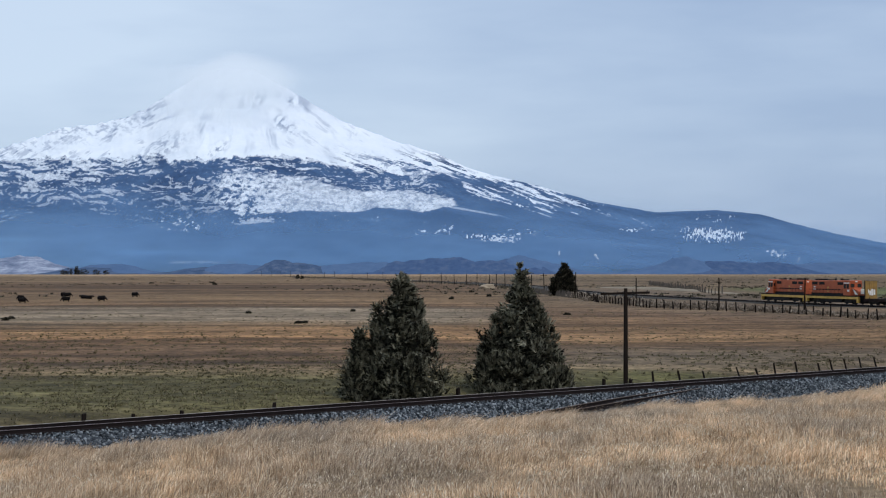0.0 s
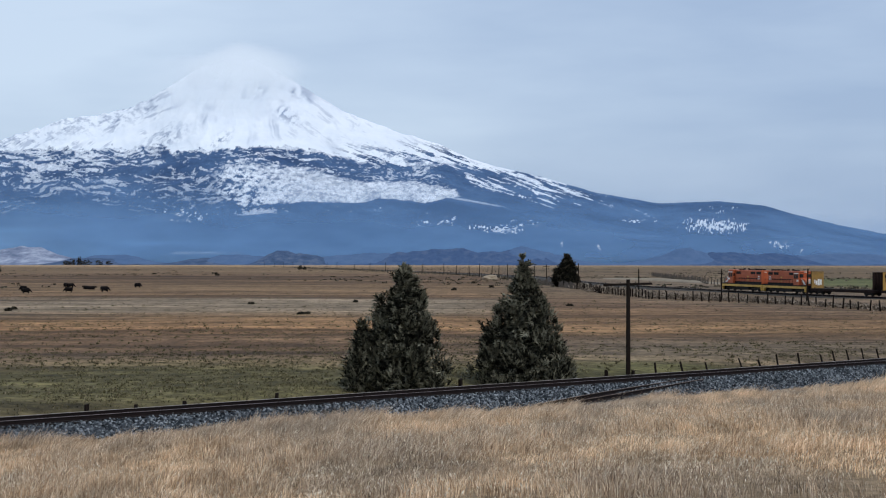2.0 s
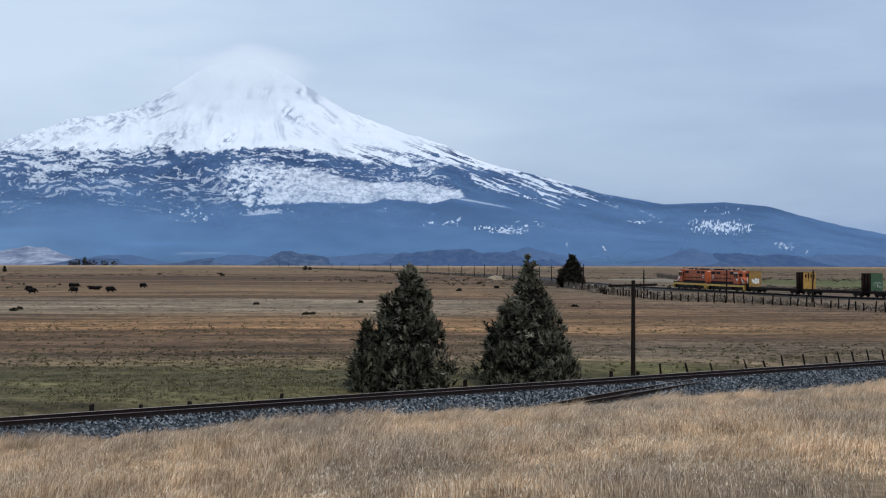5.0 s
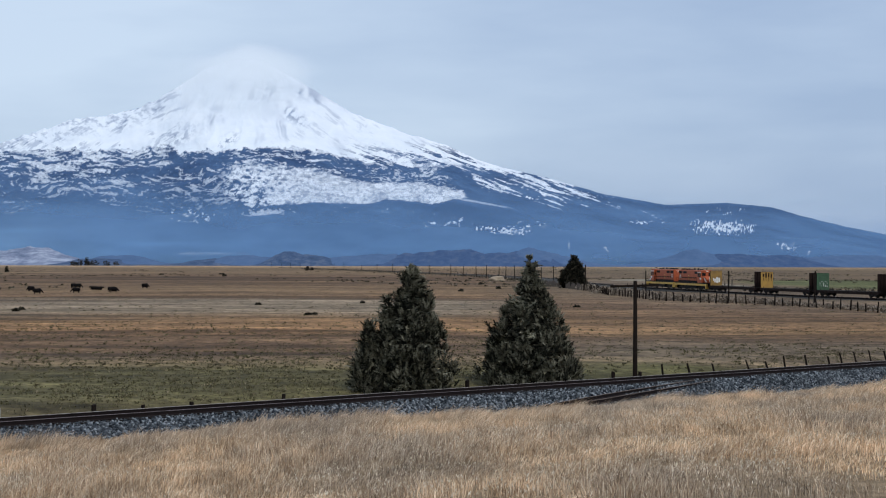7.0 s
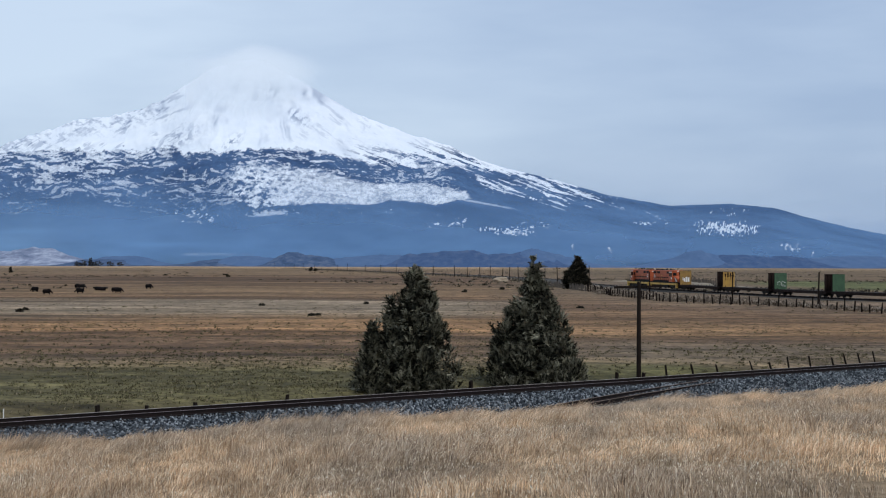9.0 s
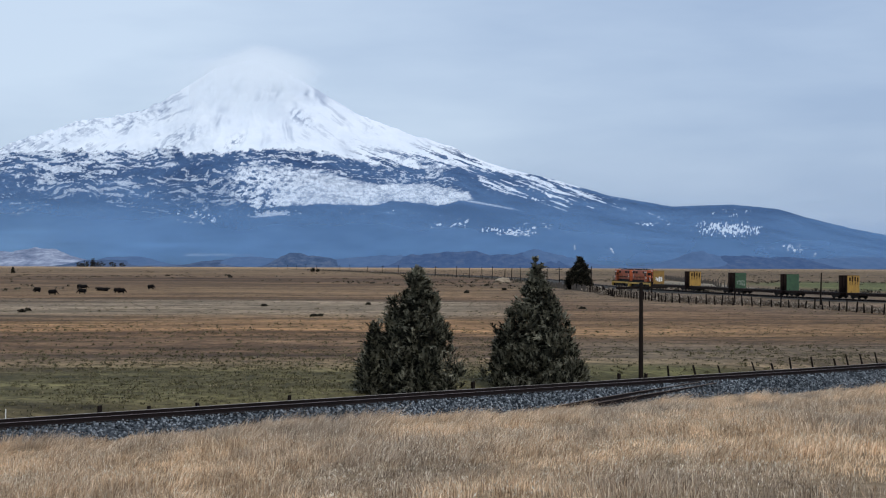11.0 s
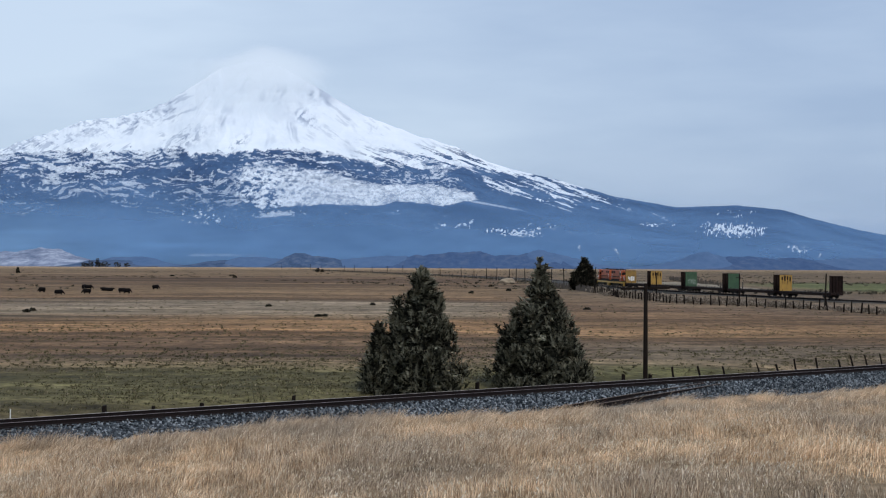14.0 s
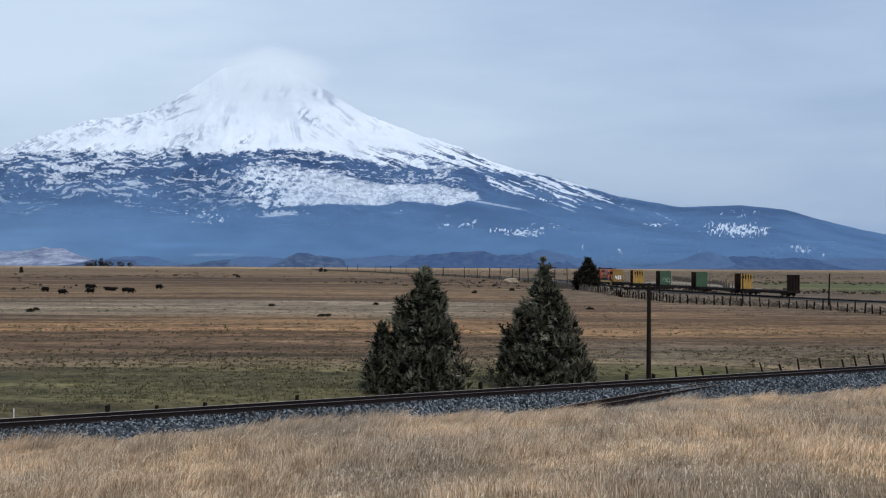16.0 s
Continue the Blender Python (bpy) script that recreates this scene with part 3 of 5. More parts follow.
# haze is mixed into these hill colours as blue, most in H_FAR
H_BLUE = hill_material("haze_blue_wooded_hill", (0.038, 0.072, 0.155), (0.052, 0.094, 0.188), (0.085, 0.118, 0.198))
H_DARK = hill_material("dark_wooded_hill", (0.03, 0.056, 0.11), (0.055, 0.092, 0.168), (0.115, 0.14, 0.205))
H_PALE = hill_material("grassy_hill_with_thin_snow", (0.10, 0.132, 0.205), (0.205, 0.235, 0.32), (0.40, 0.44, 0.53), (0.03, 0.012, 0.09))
H_FAR = hill_material("haze_blue_far_hill", (0.066, 0.118, 0.222), (0.078, 0.134, 0.244), (0.096, 0.15, 0.255))
foothill("far wooded hills painted haze-blue under the volcano", 2515, [(195, 60, 17), (420, 80, 14), (640, 110, 18), (915, 90, 26), (1210, 66, 27), (1480, 120, 20)], H_FAR, 101)
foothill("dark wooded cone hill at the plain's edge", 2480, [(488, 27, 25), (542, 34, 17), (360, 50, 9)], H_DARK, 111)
foothill("low brown hills tinted haze-blue at the plain's edge", 2500, [(735, 100, 20), (930, 58, 23), (830, 60, 15)], H_BLUE, 121)
foothill("low dark ridge tinted haze-blue at the plain's edge", 2500, [(1260, 75, 20), (1370, 60, 16), (1530, 60, 11)], H_BLUE, 131)
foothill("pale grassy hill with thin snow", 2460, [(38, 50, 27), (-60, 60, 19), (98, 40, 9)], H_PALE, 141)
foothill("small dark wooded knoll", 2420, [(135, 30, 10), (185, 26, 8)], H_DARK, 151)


# ---- railway
def catmull(pts, step=0.5):
    pts = [Vector(p) for p in pts]
    out = []
    for i in range(1, len(pts) - 2):
        p0, p1, p2, p3 = pts[i - 1:i + 3]
        n = max(2, int((p2 - p1).length / step))
        for k in range(n):
            t = k / n
            out.append(0.5 * ((2 * p1) + (p2 - p0) * t + (2 * p0 - 5 * p1 + 4 * p2 - p3) * t * t + (3 * p1 - p0 - 3 * p2 + p3) * t ** 3))
    out.append(pts[-2])
    return out


# top of rail along the far curve, from behind the bend to where it leaves over the plain
FAR_LINE = catmull([(330, 172, 0.3), (255, 176, 0.3), (184, 188, 0.35), (140, 203, 0.4), (115, 221, 0.4), (100, 241, 0.34), (89.4, 260, 0.34),
                    (79.5, 278.6, 0.36), (71.9, 296.6, 0.40), (65.3, 315.5, 0.48), (58.4, 334.5, 0.62), (52.1, 354.5, 0.78), (46.8, 374.5, 0.87),
                    (43.0, 395, 0.95), (40.0, 416, 1.05), (38, 440, 1.15), (36.5, 500, 1.2), (33, 560, 1.2), (26, 640, 1.0), (12, 750, 0.8),
                    (-15, 900, 0.6), (-92, 1280, 0.4), (-195, 1700, 0.3), (-420, 2250, 0.2)])
FAR_S = np.concatenate([[0], np.cumsum([(b - a).length for a, b in zip(FAR_LINE, FAR_LINE[1:])])])
FAR_XYZ = np.array(FAR_LINE)


def far_at(s):
    return Vector([float(np.interp(s, FAR_S, FAR_XYZ[:, k])) for k in range(3)])


def far_s(x, y):
    d = np.hypot(FAR_XYZ[:, 0] - x, FAR_XYZ[:, 1] - y)
    return float(FAR_S[np.argmin(d)])


S_REF = far_s(71.9, 296.6)


def sweep(points, profile, closed=True):
    """A bmesh of a profile (side, up) carried along points."""
    bm = bmesh.new()
    rows = []
    for i, p in enumerate(points):
        d = (points[min(i + 1, len(points) - 1)] - points[max(i - 1, 0)])
        side = Vector((-d.y, d.x, 0)).normalized()
        rows.append([bm.verts.new(p + side * a + Vector((0, 0, b))) for a, b in profile])
    n = len(profile)
    for r, q in zip(rows, rows[1:]):
        for k in range(n if closed else n - 1):
            bm.faces.new((r[k], r[(k + 1) % n], q[(k + 1) % n], q[k]))
    return bm


def rail_profile(c):
    web = [(-0.09, -0.21), (-0.09, -0.18), (-0.014, -0.15), (-0.014, -0.05), (-0.036, -0.035), (-0.036, -0.006)]
    return [(c + a, b) for a, b in web] + [(c - a, b) for a, b in reversed(web)]


def head_profile(c):
    return [(c - 0.037, -0.012), (c - 0.03, 0.002), (c + 0.03, 0.002), (c + 0.037, -0.012)]


RAIL_Z = 0.45


def build_track(name, points, label, tie_step, tie_range, drop, stone):
    """Ballast bed, two rails and ties under one setting piece."""
    root = empty(name)
    tagged(root, label, "railway track", kind="structure")
    bed = [(-4.3, -drop - 0.12), (-3.4, -drop), (-1.75, -0.33), (-1.3, -0.28), (1.3, -0.28), (1.75, -0.33), (3.4, -drop), (4.3, -drop - 0.12)]
    part("ballast_bed", sweep(points, bed, False), stone, root, "crushed grey stone ballast")
    for c in (-0.7525, 0.7525):
        # the left rail's head is paler, the right one's duller
        rail = part("rail", sweep(points, rail_profile(c)), M_RAIL, root, "rust-brown steel rail")
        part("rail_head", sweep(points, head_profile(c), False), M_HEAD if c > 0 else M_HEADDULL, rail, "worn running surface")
    s = np.concatenate([[0], np.cumsum([(b - a).length for a, b in zip(points, points[1:])])])
    xyz = np.array(points)
    bm = bmesh.new()
    box(bm, -0.12, 0.12, -1.3, 1.3, -0.38, -0.2)
    me = bpy.data.meshes.new("tie")
    bm.to_mesh(me)
    bm.free()
    me.materials.append(M_TIE)
    for d in np.arange(tie_range[0], tie_range[1], tie_step):
        p = Vector([float(np.interp(d, s, xyz[:, k])) for k in range(3)])
        q = Vector([float(np.interp(d + 0.5, s, xyz[:, k])) for k in range(3)])
        tie = new("tie", me)
        tie.parent = root
        tie.matrix_local = Matrix.Translation(p) @ pose(0, 0, 0, 0, 0, math.degrees(math.atan2(q.y - p.y, q.x - p.x)) + random.uniform(-1.5, 1.5))
    return root


NEAR_LINE = [along(s, 0.00012 * (s - 10) ** 2 * (1 if s < 10 else 0.6), RAIL_Z) for s in np.arange(-420, 421, 4.0)]
build_track("railway_near", NEAR_LINE, "straight single railway track on grey ballast", 0.53, (370, 500), 0.85, M_BED)
build_track("railway_far", [Vector(p) for p in FAR_LINE[::4]], "railway track curving away over the plain", 0.6, (far_s(103, 241), far_s(46, 375)), 1.35, M_OLDBED)


def stones(count, s0, s1, u0, u1, r0, r1, name, label, seed):
    rng = np.random.RandomState(seed)
    s, u = rng.uniform(s0, s1, count), rng.uniform(u0, u1, count)
    z = np.interp(np.abs(u), [0, 1.3, 1.75, 3.4, 4.3], [0.17, 0.17, 0.12, -0.4, -0.52]) + rng.uniform(-0.03, 0.05, count)
    c = np.stack([TRACK_P[0] + s * TRACK_D[0] + u * TRACK_N[0], TRACK_P[1] + s * TRACK_D[1] + u * TRACK_N[1], z], -1)
    unit = np.array([(1, 0, 0), (-1, 0, 0), (0, 1, 0), (0, -1, 0), (0, 0, 1), (0, 0, -1)], float)
    r = rng.uniform(r0, r1, (count, 1, 1)) * rng.uniform(0.6, 1.35, (count, 6, 1))
    ang = rng.uniform(0, 6.28, count)
    tilt = rng.uniform(-0.8, 0.8, count)
    ca, sa, ct, st = np.cos(ang), np.sin(ang), np.cos(tilt), np.sin(tilt)
    v = unit[None] * r
    x, y, zz = v[..., 0], v[..., 1], v[..., 2]
    y, zz = y * ct[:, None] - zz * st[:, None], y * st[:, None] + zz * ct[:, None]
    x, y = x * ca[:, None] - y * sa[:, None], x * sa[:, None] + y * ca[:, None]
    v = np.stack([x, y, zz], -1) + c[:, None]
    tri = np.array([(0, 2, 4), (2, 1, 4), (1, 3, 4), (3, 0, 4), (2, 0, 5), (1, 2, 5), (3, 1, 5), (0, 3, 5)])
    f = (np.arange(count)[:, None, None] * 6 + tri[None]).reshape(-1, 3)
    tagged(sheet(name, v.reshape(-1, 3), f, M_STONE), label, "stones", kind="stuff")


stones(52000, -36, 48, 0.85, 4.6, 0.042, 0.088, "ballast_stones", "loose crushed grey ballast stones beside the rails", 5)


def spare_rail(ends, label):
    pts = catmull([2 * ends[0] - ends[1]] + ends + [2 * ends[-1] - ends[-2]], 1.2)
    ob = link_mesh("spare_rail", sweep(pts, rail_profile(0)), M_RAIL)
    part("rail_head", sweep(pts, head_profile(0), False), M_SPARE, ob)
    tagged(ob, label, "rail", group="rails beside the track")


spare_rail([along(-5, 5.3, -0.24), along(2.7, 4.2, -0.22), along(10, 2.9, 0.0), along(16.6, 1.8, 0.22)], "rusty rail lying on the ballast shoulder")
spare_rail([along(1.5, 4.1, -0.16), along(8, 2.75, 0.06), along(15.6, 1.45, 0.28)], "rusty rail lying close beside the track")


# ---- the train
def pieces(name, boxes, mat, parent, label=""):
    """One small object for each box (x0, x1, y0, y1, z0, z1)."""
    for x0, x1, y0, y1, z0, z1 in boxes:
        bm = bmesh.new()
        box(bm, min(x0, x1), max(x0, x1), min(y0, y1), max(y0, y1), min(z0, z1), max(z0, z1))
        part(name, bm, mat, parent, label)


WHEELS = []


def wheelset(x, truck):
    bm = bmesh.new()
    for y in (-0.75, 0.75):
        tube(bm, (0, y - 0.07, 0), (0, y + 0.07, 0), 0.48, seg=16)
    tube(bm, (0, -0.9, 0), (0, 0.9, 0), 0.09)
    for k in range(2):
        box(bm, -0.4, 0.4, -0.83 + 1.6 * k, -0.8 + 1.66 * k, -0.05, 0.05)
    ob = part("wheelset", bm, M_STEEL, truck, "steel wheels on an axle")
    ob.location = (x, 0, 0.5)
    WHEELS.append((ob, x, truck.parent))
    return ob


def make_truck(x, half, vehicle, mat):
    bm = bmesh.new()
    for y in (-1.0, 1.0):
        box(bm, -half - 0.35, half + 0.35, y - 0.09, y + 0.09, 0.55, 0.8, 0.02)
        for k in (-half, half):
            box(bm, k - 0.22, k + 0.22, y - 0.12, y + 0.12, 0.3, 0.7, 0.02)
        box(bm, -0.4, 0.4, y - 0.12, y + 0.12, 0.28, 0.85, 0.02)
    box(bm, -0.25, 0.25, -1.0, 1.0, 0.55, 0.95)
    truck = part("truck", bm, mat, vehicle, "dark side-framed railway truck")
    truck.location = (x, 0, 0)
    for k in (-half, half):
        wheelset(k, truck)
    return truck


def bars(vehicle, x0, x1, z0, z1, y, mat, n, name="lettering", label="plain bars in place of lettering"):
    w = (z1 - z0) / (2 * n - 1)
    pieces(name, [(x0 + 0.1 * (k % 2), x1 - 0.15 * (k % 2), y, y + math.copysign(0.02, y), z0 + 2 * k * w, z0 + (2 * k + 1) * w) for k in range(n)], mat, vehicle, label)


def locomotive(label):
    """Four-axle road switcher; the short nose points along +x."""
    ob = empty("locomotive")
    tagged(ob, label, "locomotive", group="locomotives")
    bm = bmesh.new()
    box(bm, -7.7, 7.7, -1.5, 1.5, 1.0, 1.5, 0.03)
    box(bm, -6.5, 6.5, -0.9, 0.9, 0.8, 1.0)
    part("underframe", bm, M_BLACK, ob, "black underframe")
    pieces("sill_stripe", [(-7.75, 7.75, y * 1.5, y * 1.56, 0.98, 1.4) for y in (-1, 1)], M_YELLOW, ob, "yellow stripe along the frame")
    bm = bmesh.new()
    box(bm, -7.75, 7.75, -1.57, 1.57, 1.41, 1.6)
    part("walkway", bm, M_BLACK, ob)
    bm = bmesh.new()
    box(bm, -2.8, 2.8, -1.38, 1.38, 0.34, 1.0, 0.15)
    tube(bm, (-2.2, 1.3, 1.1), (2.2, 1.3, 1.1), 0.16)
    tube(bm, (-2.2, -1.3, 1.1), (2.2, -1.3, 1.1), 0.16)
    part("fuel_tank", bm, M_BLACK, ob, "black fuel tank")
    for x in (-4.9, 4.9):
        make_truck(x, 1.35, ob, M_STEEL)
    # hoods and cab
    bm = bmesh.new()
    box(bm, -7.1, 3.3, -0.95, 0.95, 1.58, 4.25, 0.12)
    hood = part("long_hood", bm, M_ORANGE, ob, "orange long engine hood")
    # black strips stand in for the shade along walkway and handrails
    pieces("hood_shade_strip", [(-7.12, 3.28, y * 0.94, y * 0.99, 1.58, 1.98) for y in (-1, 1)], M_BLACK, hood, "black strip for the walkway's shade on the hood")
    pieces("hood_door", [(-6.6 + k * 0.95, -5.8 + k * 0.95, y * 0.95, y * 0.975, 2.0, 3.3) for k in range(9) for y in (-1, 1)], M_ORANGE, hood)
    pieces("radiator_grille", [(x, x + 1.7, y * 0.95, y * 0.985, 3.45, 3.95) for y in (-1, 1) for x in (-6.9, -4.7, 1.0)], M_BLACK, hood, "dark radiator grille")
    # a row of dark boxes painted on as the walkway's shadow band
    pieces("shadow_dash", [(-6.5 + k * 0.95, -5.9 + k * 0.95, y * 0.975, y * 0.985, 2.5, 2.72) for k in range(9) for y in (-1, 1)], M_BLACK, hood, "dark dash for the shadow band along the hood doors")
    bm = bmesh.new()
    box(bm, 3.3, 5.25, -1.45, 1.45, 1.6, 3.95, 0.05)
    box(bm, 3.2, 5.35, -1.35, 1.35, 3.93, 4.28, 0.14)
    cab = part("cab", bm, M_ORANGE, ob, "orange cab")
    panes = []
    for y in (-1, 1):
        panes += [(3.5, 4.2, y * 1.44, y * 1.475, 2.85, 3.65), (4.35, 5.05, y * 1.44, y * 1.475, 2.85, 3.65)]
        panes += [(5.24, 5.275, y * 0.35, y * 1.25, 3.05, 3.7), (3.275, 3.305, y * 1.02, y * 1.35, 3.0, 3.6)]
    pieces("window", panes, M_GLASS, cab, "dark cab window")
    bm = bmesh.new()
    box(bm, 5.25, 7.3, -0.95, 0.95, 1.6, 3.0, 0.14)
    for v in bm.verts:
        if v.co.x > 6.6 and v.co.z > 2.5:
            v.co.z -= 0.6
    nose = part("short_hood", bm, M_ORANGE, ob, "orange low nose")
    bm = bmesh.new()
    for y in (-1, 1):
        vs = [bm.verts.new((x, y * 0.965, z)) for x, z in ((6.35, 1.75), (7.15, 1.75), (6.0, 2.62), (5.35, 2.85))]
        bm.faces.new(vs if y < 0 else vs[::-1])
        ws = bmesh.ops.extrude_face_region(bm, geom=list(bm.faces)[-1:])
        bmesh.ops.translate(bm, vec=(0, y * 0.012, 0), verts=[g for g in ws["geom"] if isinstance(g, bmesh.types.BMVert)])
    box(bm, 7.29, 7.32, -0.5, 0.5, 1.9, 2.8)
    for y in (-1, 1):
        box(bm, 3.5, 5.2, min(y * 1.44, y * 1.47), max(y * 1.44, y * 1.47), 3.72, 3.9)
        box(bm, 4.5, 5.2, min(y * 1.44, y * 1.47), max(y * 1.44, y * 1.47), 2.3, 2.65)
    part("white_stripe", bm, M_WHITE, nose, "white striping on the nose")
    for x, r, z in ((-6.4, 0.52, 4.52), (-5.2, 0.52, 4.52), (-4.0, 0.52, 4.52), (1.0, 0.22, 4.6), (-0.8, 0.22, 4.6)):
        bm = bmesh.new()
        tube(bm, (x, 0, 4.2), (x, 0, z), r, seg=14)
        part("roof_fan" if r > 0.4 else "exhaust_stack", bm, M_BLACK, hood, "dark round roof fan" if r > 0.4 else "dark exhaust stack")
    pieces("roof_box", [(-2.4, -1.5, -0.5, 0.5, 4.2, 4.42), (1.7, 2.6, -0.5, 0.5, 4.2, 4.45)], M_BLACK, hood, "dark roof box")
    bm = bmesh.new()
    tube(bm, (4.3, 0.35, 4.28), (4.3, 0.35, 4.55), 0.03)
    for y in (0.25, 0.35, 0.45):
        tube(bm, (4.1, y, 4.55), (4.7, y, 4.55), 0.03, 0.08)
    part("horn", bm, M_BLACK, cab, "air horn")
    # handrails, steps, pilots, couplers
    for y in (-1, 1):
        bm = bmesh.new()
        tube(bm, (-7.3, y * 1.46, 2.6), (3.2, y * 1.46, 2.6), 0.045, seg=5)
        for x in np.arange(-7.3, 3.3, 1.15):
            tube(bm, (x, y * 1.46, 1.58), (x, y * 1.46, 2.6), 0.025, seg=5)
        tube(bm, (5.6, y * 1.46, 2.6), (7.5, y * 1.46, 2.6), 0.03, seg=5)
        for x in (5.6, 6.5, 7.5):
            tube(bm, (x, y * 1.46, 1.58), (x, y * 1.46, 2.6), 0.025, seg=5)
        part("handrail", bm, M_BLACK, ob, "thin black side handrail")
    for e in (-1, 1):
        for y in (-1, 1):
            bm = bmesh.new()
            box(bm, e * 7.75 - 0.35, e * 7.75 + 0.05, min(y * 1.05, y * 1.55), max(y * 1.05, y * 1.55), 0.35, 1.45)
            for k in range(3):
                box(bm, e * 7.75 - 0.2, e * 7.75 + 0.25, min(y * 1.05, y * 1.55), max(y * 1.05, y * 1.55), 0.4 + 0.34 * k, 0.44 + 0.34 * k)
            part("steps", bm, M_YELLOW, ob, "yellow corner steps")
        bm = bmesh.new()
        box(bm, min(e * 7.72, e * 7.84), max(e * 7.72, e * 7.84), -1.1, 1.1, 0.25, 1.45)
        part("pilot", bm, M_BLACK, ob, "black pilot plate")
        bm = bmesh.new()
        box(bm, min(e * 7.8, e * 8.38), max(e * 7.8, e * 8.38), -0.12, 0.12, 0.72, 0.98, 0.03)
        part("coupler", bm, M_STEEL, ob, "steel coupler")
        x = 5.36 if e > 0 else -7.1
        for y in (-0.14, 0.14):
            bm = bmesh.new()
            tube(bm, (x - 0.02, y, 4.05 if e > 0 else 3.9), (x + e * 0.06, y, 4.05 if e > 0 else 3.9), 0.11)
            part("headlight", bm, M_LAMP, ob, "round headlight lens")
    for y in (-0.975, 0.975):
        bars(hood, -2.2, -1.7, 2.2, 3.1, y, M_YELLOW, 3)
        bars(hood, -6.5, -5.7, 2.5, 3.15, y, M_WHITE, 2)
    for child in ob.children_recursive:
        if not child.name.startswith(("truck", "wheelset")):
            child.data.transform(Matrix.Diagonal((1, 1, 1.055, 1)))
    return ob


def flatcar(label, paint, graffiti):
    """Empty bulkhead flatcar; the front bulkhead stands at +x."""
    ob = empty("bulkhead_flatcar")
    tagged(ob, label, "flatcar", group="bulkhead flatcars")
    bm = bmesh.new()
    for y in (-1, 1):
        box(bm, -9.6, 9.6, min(y * 1.3, y * 1.42), max(y * 1.3, y * 1.42), 0.72, 1.18)
    box(bm, -9.6, 9.6, -0.3, 0.3, 0.6, 1.1)
    for x in (-9.6, 9.5):
        box(bm, x, x + 0.1, -1.4, 1.4, 0.75, 1.18)
    part("underframe", bm, M_BROWN, ob, "dark steel side sills")
    bm = bmesh.new()
    box(bm, -9.6, 9.6, -1.4, 1.4, 1.12, 1.19)
    deck = part("deck", bm, M_WOODDECK, ob, "worn plank deck")
    pieces("plank", [(-9.6 + k * 0.6, -9.03 + k * 0.6, -1.4, 1.4, 1.18, 1.2 + 0.012 * (k % 3)) for k in range(32)], M_WOODDECK, deck)
    pieces("stake_pocket", [(-8.2 + k * 1.35, -8.08 + k * 1.35, y * 1.36, y * 1.48, 0.8, 1.3 if k % 3 else 1.48) for k in range(13) for y in (-1, 1)], M_STEEL, ob, "steel stake pocket")
    for e in (-1, 1):
        x = e * 9.1
        bm = bmesh.new()
        box(bm, min(x, x + e * 0.05), max(x, x + e * 0.05), -1.42, 1.42, 1.2, 4.46)
        face = paint if e > 0 else M_BROWN
        bulk = part("bulkhead", bm, face, ob, "tall end bulkhead of upright boards")
        pieces("board", [(x - e * (0.03 + 0.01 * (k % 2)), x + e * 0.01, -1.4 + 0.467 * k, -0.96 + 0.467 * k, 1.22, 4.44) for k in range(6)], face, bulk)
        pieces("post", [(x + e * 0.05, x + e * 0.3, -1.44 + 0.69 * k, -1.32 + 0.69 * k, 1.2, 4.5) for k in range(5)], M_BROWN, bulk, "outer steel post")
        pieces("brace", [(x + e * 0.05, x + e * 0.2, -1.42, 1.42, z, z + 0.12) for z in (2.1, 3.3, 4.36)], M_BROWN, bulk, "outer steel crosspiece")
    if graffiti == "white":
        marks = [(-0.9, -0.5, 1.9, 2.9), (-0.4, 0.05, 1.8, 3.0), (0.15, 0.5, 1.9, 2.7), (0.6, 0.8, 2.2, 2.9)]
        pieces("painted_mark", [(9.03, 9.058, *m) for m in marks], M_WHITE, ob, "white painted mark on the bulkhead")
    if graffiti == "dark":
        marks = [(-1.15 + 0.62 * k, -0.81 + 0.62 * k, 3.3 + 0.1 * (k % 2), 4.1 + 0.12 * (k % 3)) for k in range(4)]
        marks += [(-1.03 + 0.62 * k, -0.95 + 0.62 * k, 2.7, 3.3) for k in range(4)]
        pieces("painted_mark", [(9.03, 9.058, *m) for m in marks], M_BROWN, ob, "dark painted mark on the bulkhead")
    if graffiti == "pale":
        marks = [(-1.0 + 0.42 * k, -0.91 + 0.42 * k, 1.7 + 0.1 * k, 2.1 + 0.15 * (k % 3)) for k in range(5)]
        marks += [(-1.1 + 0.42 * k, -0.8 + 0.42 * k, 2.5 + 0.25 * (k % 2), 2.6 + 0.25 * (k % 2)) for k in range(5)]
        pieces("painted_mark", [(9.03, 9.058, *m) for m in marks], M_WHITE, ob, "pale painted mark on the bulkhead")
    for x in (-7.4, 7.4):
        make_truck(x, 0.87, ob, M_STEEL)
    for e in (-1, 1):
        bm = bmesh.new()
        box(bm, min(e * 9.6, e * 10.38), max(e * 9.6, e * 10.38), -0.12, 0.12, 0.72, 0.98, 0.03)
        part("coupler", bm, M_STEEL, ob, "steel coupler")
    return ob


TRAIN = []          # vehicle, distance of its centre ahead of the last bulkhead, half wheelbase, turned round
TRAIN.append((flatcar("empty bulkhead flatcar with a yellow end and dark rear", M_CARYELLOW, "dark"), 9.1, 7.4, False))
TRAIN.append((flatcar("empty bulkhead flatcar with a plain green end", M_GREEN, ""), 29.9, 7.4, False))
TRAIN.append((flatcar("empty bulkhead flatcar with a marked green end", M_GREEN, "pale"), 50.7, 7.4, False))
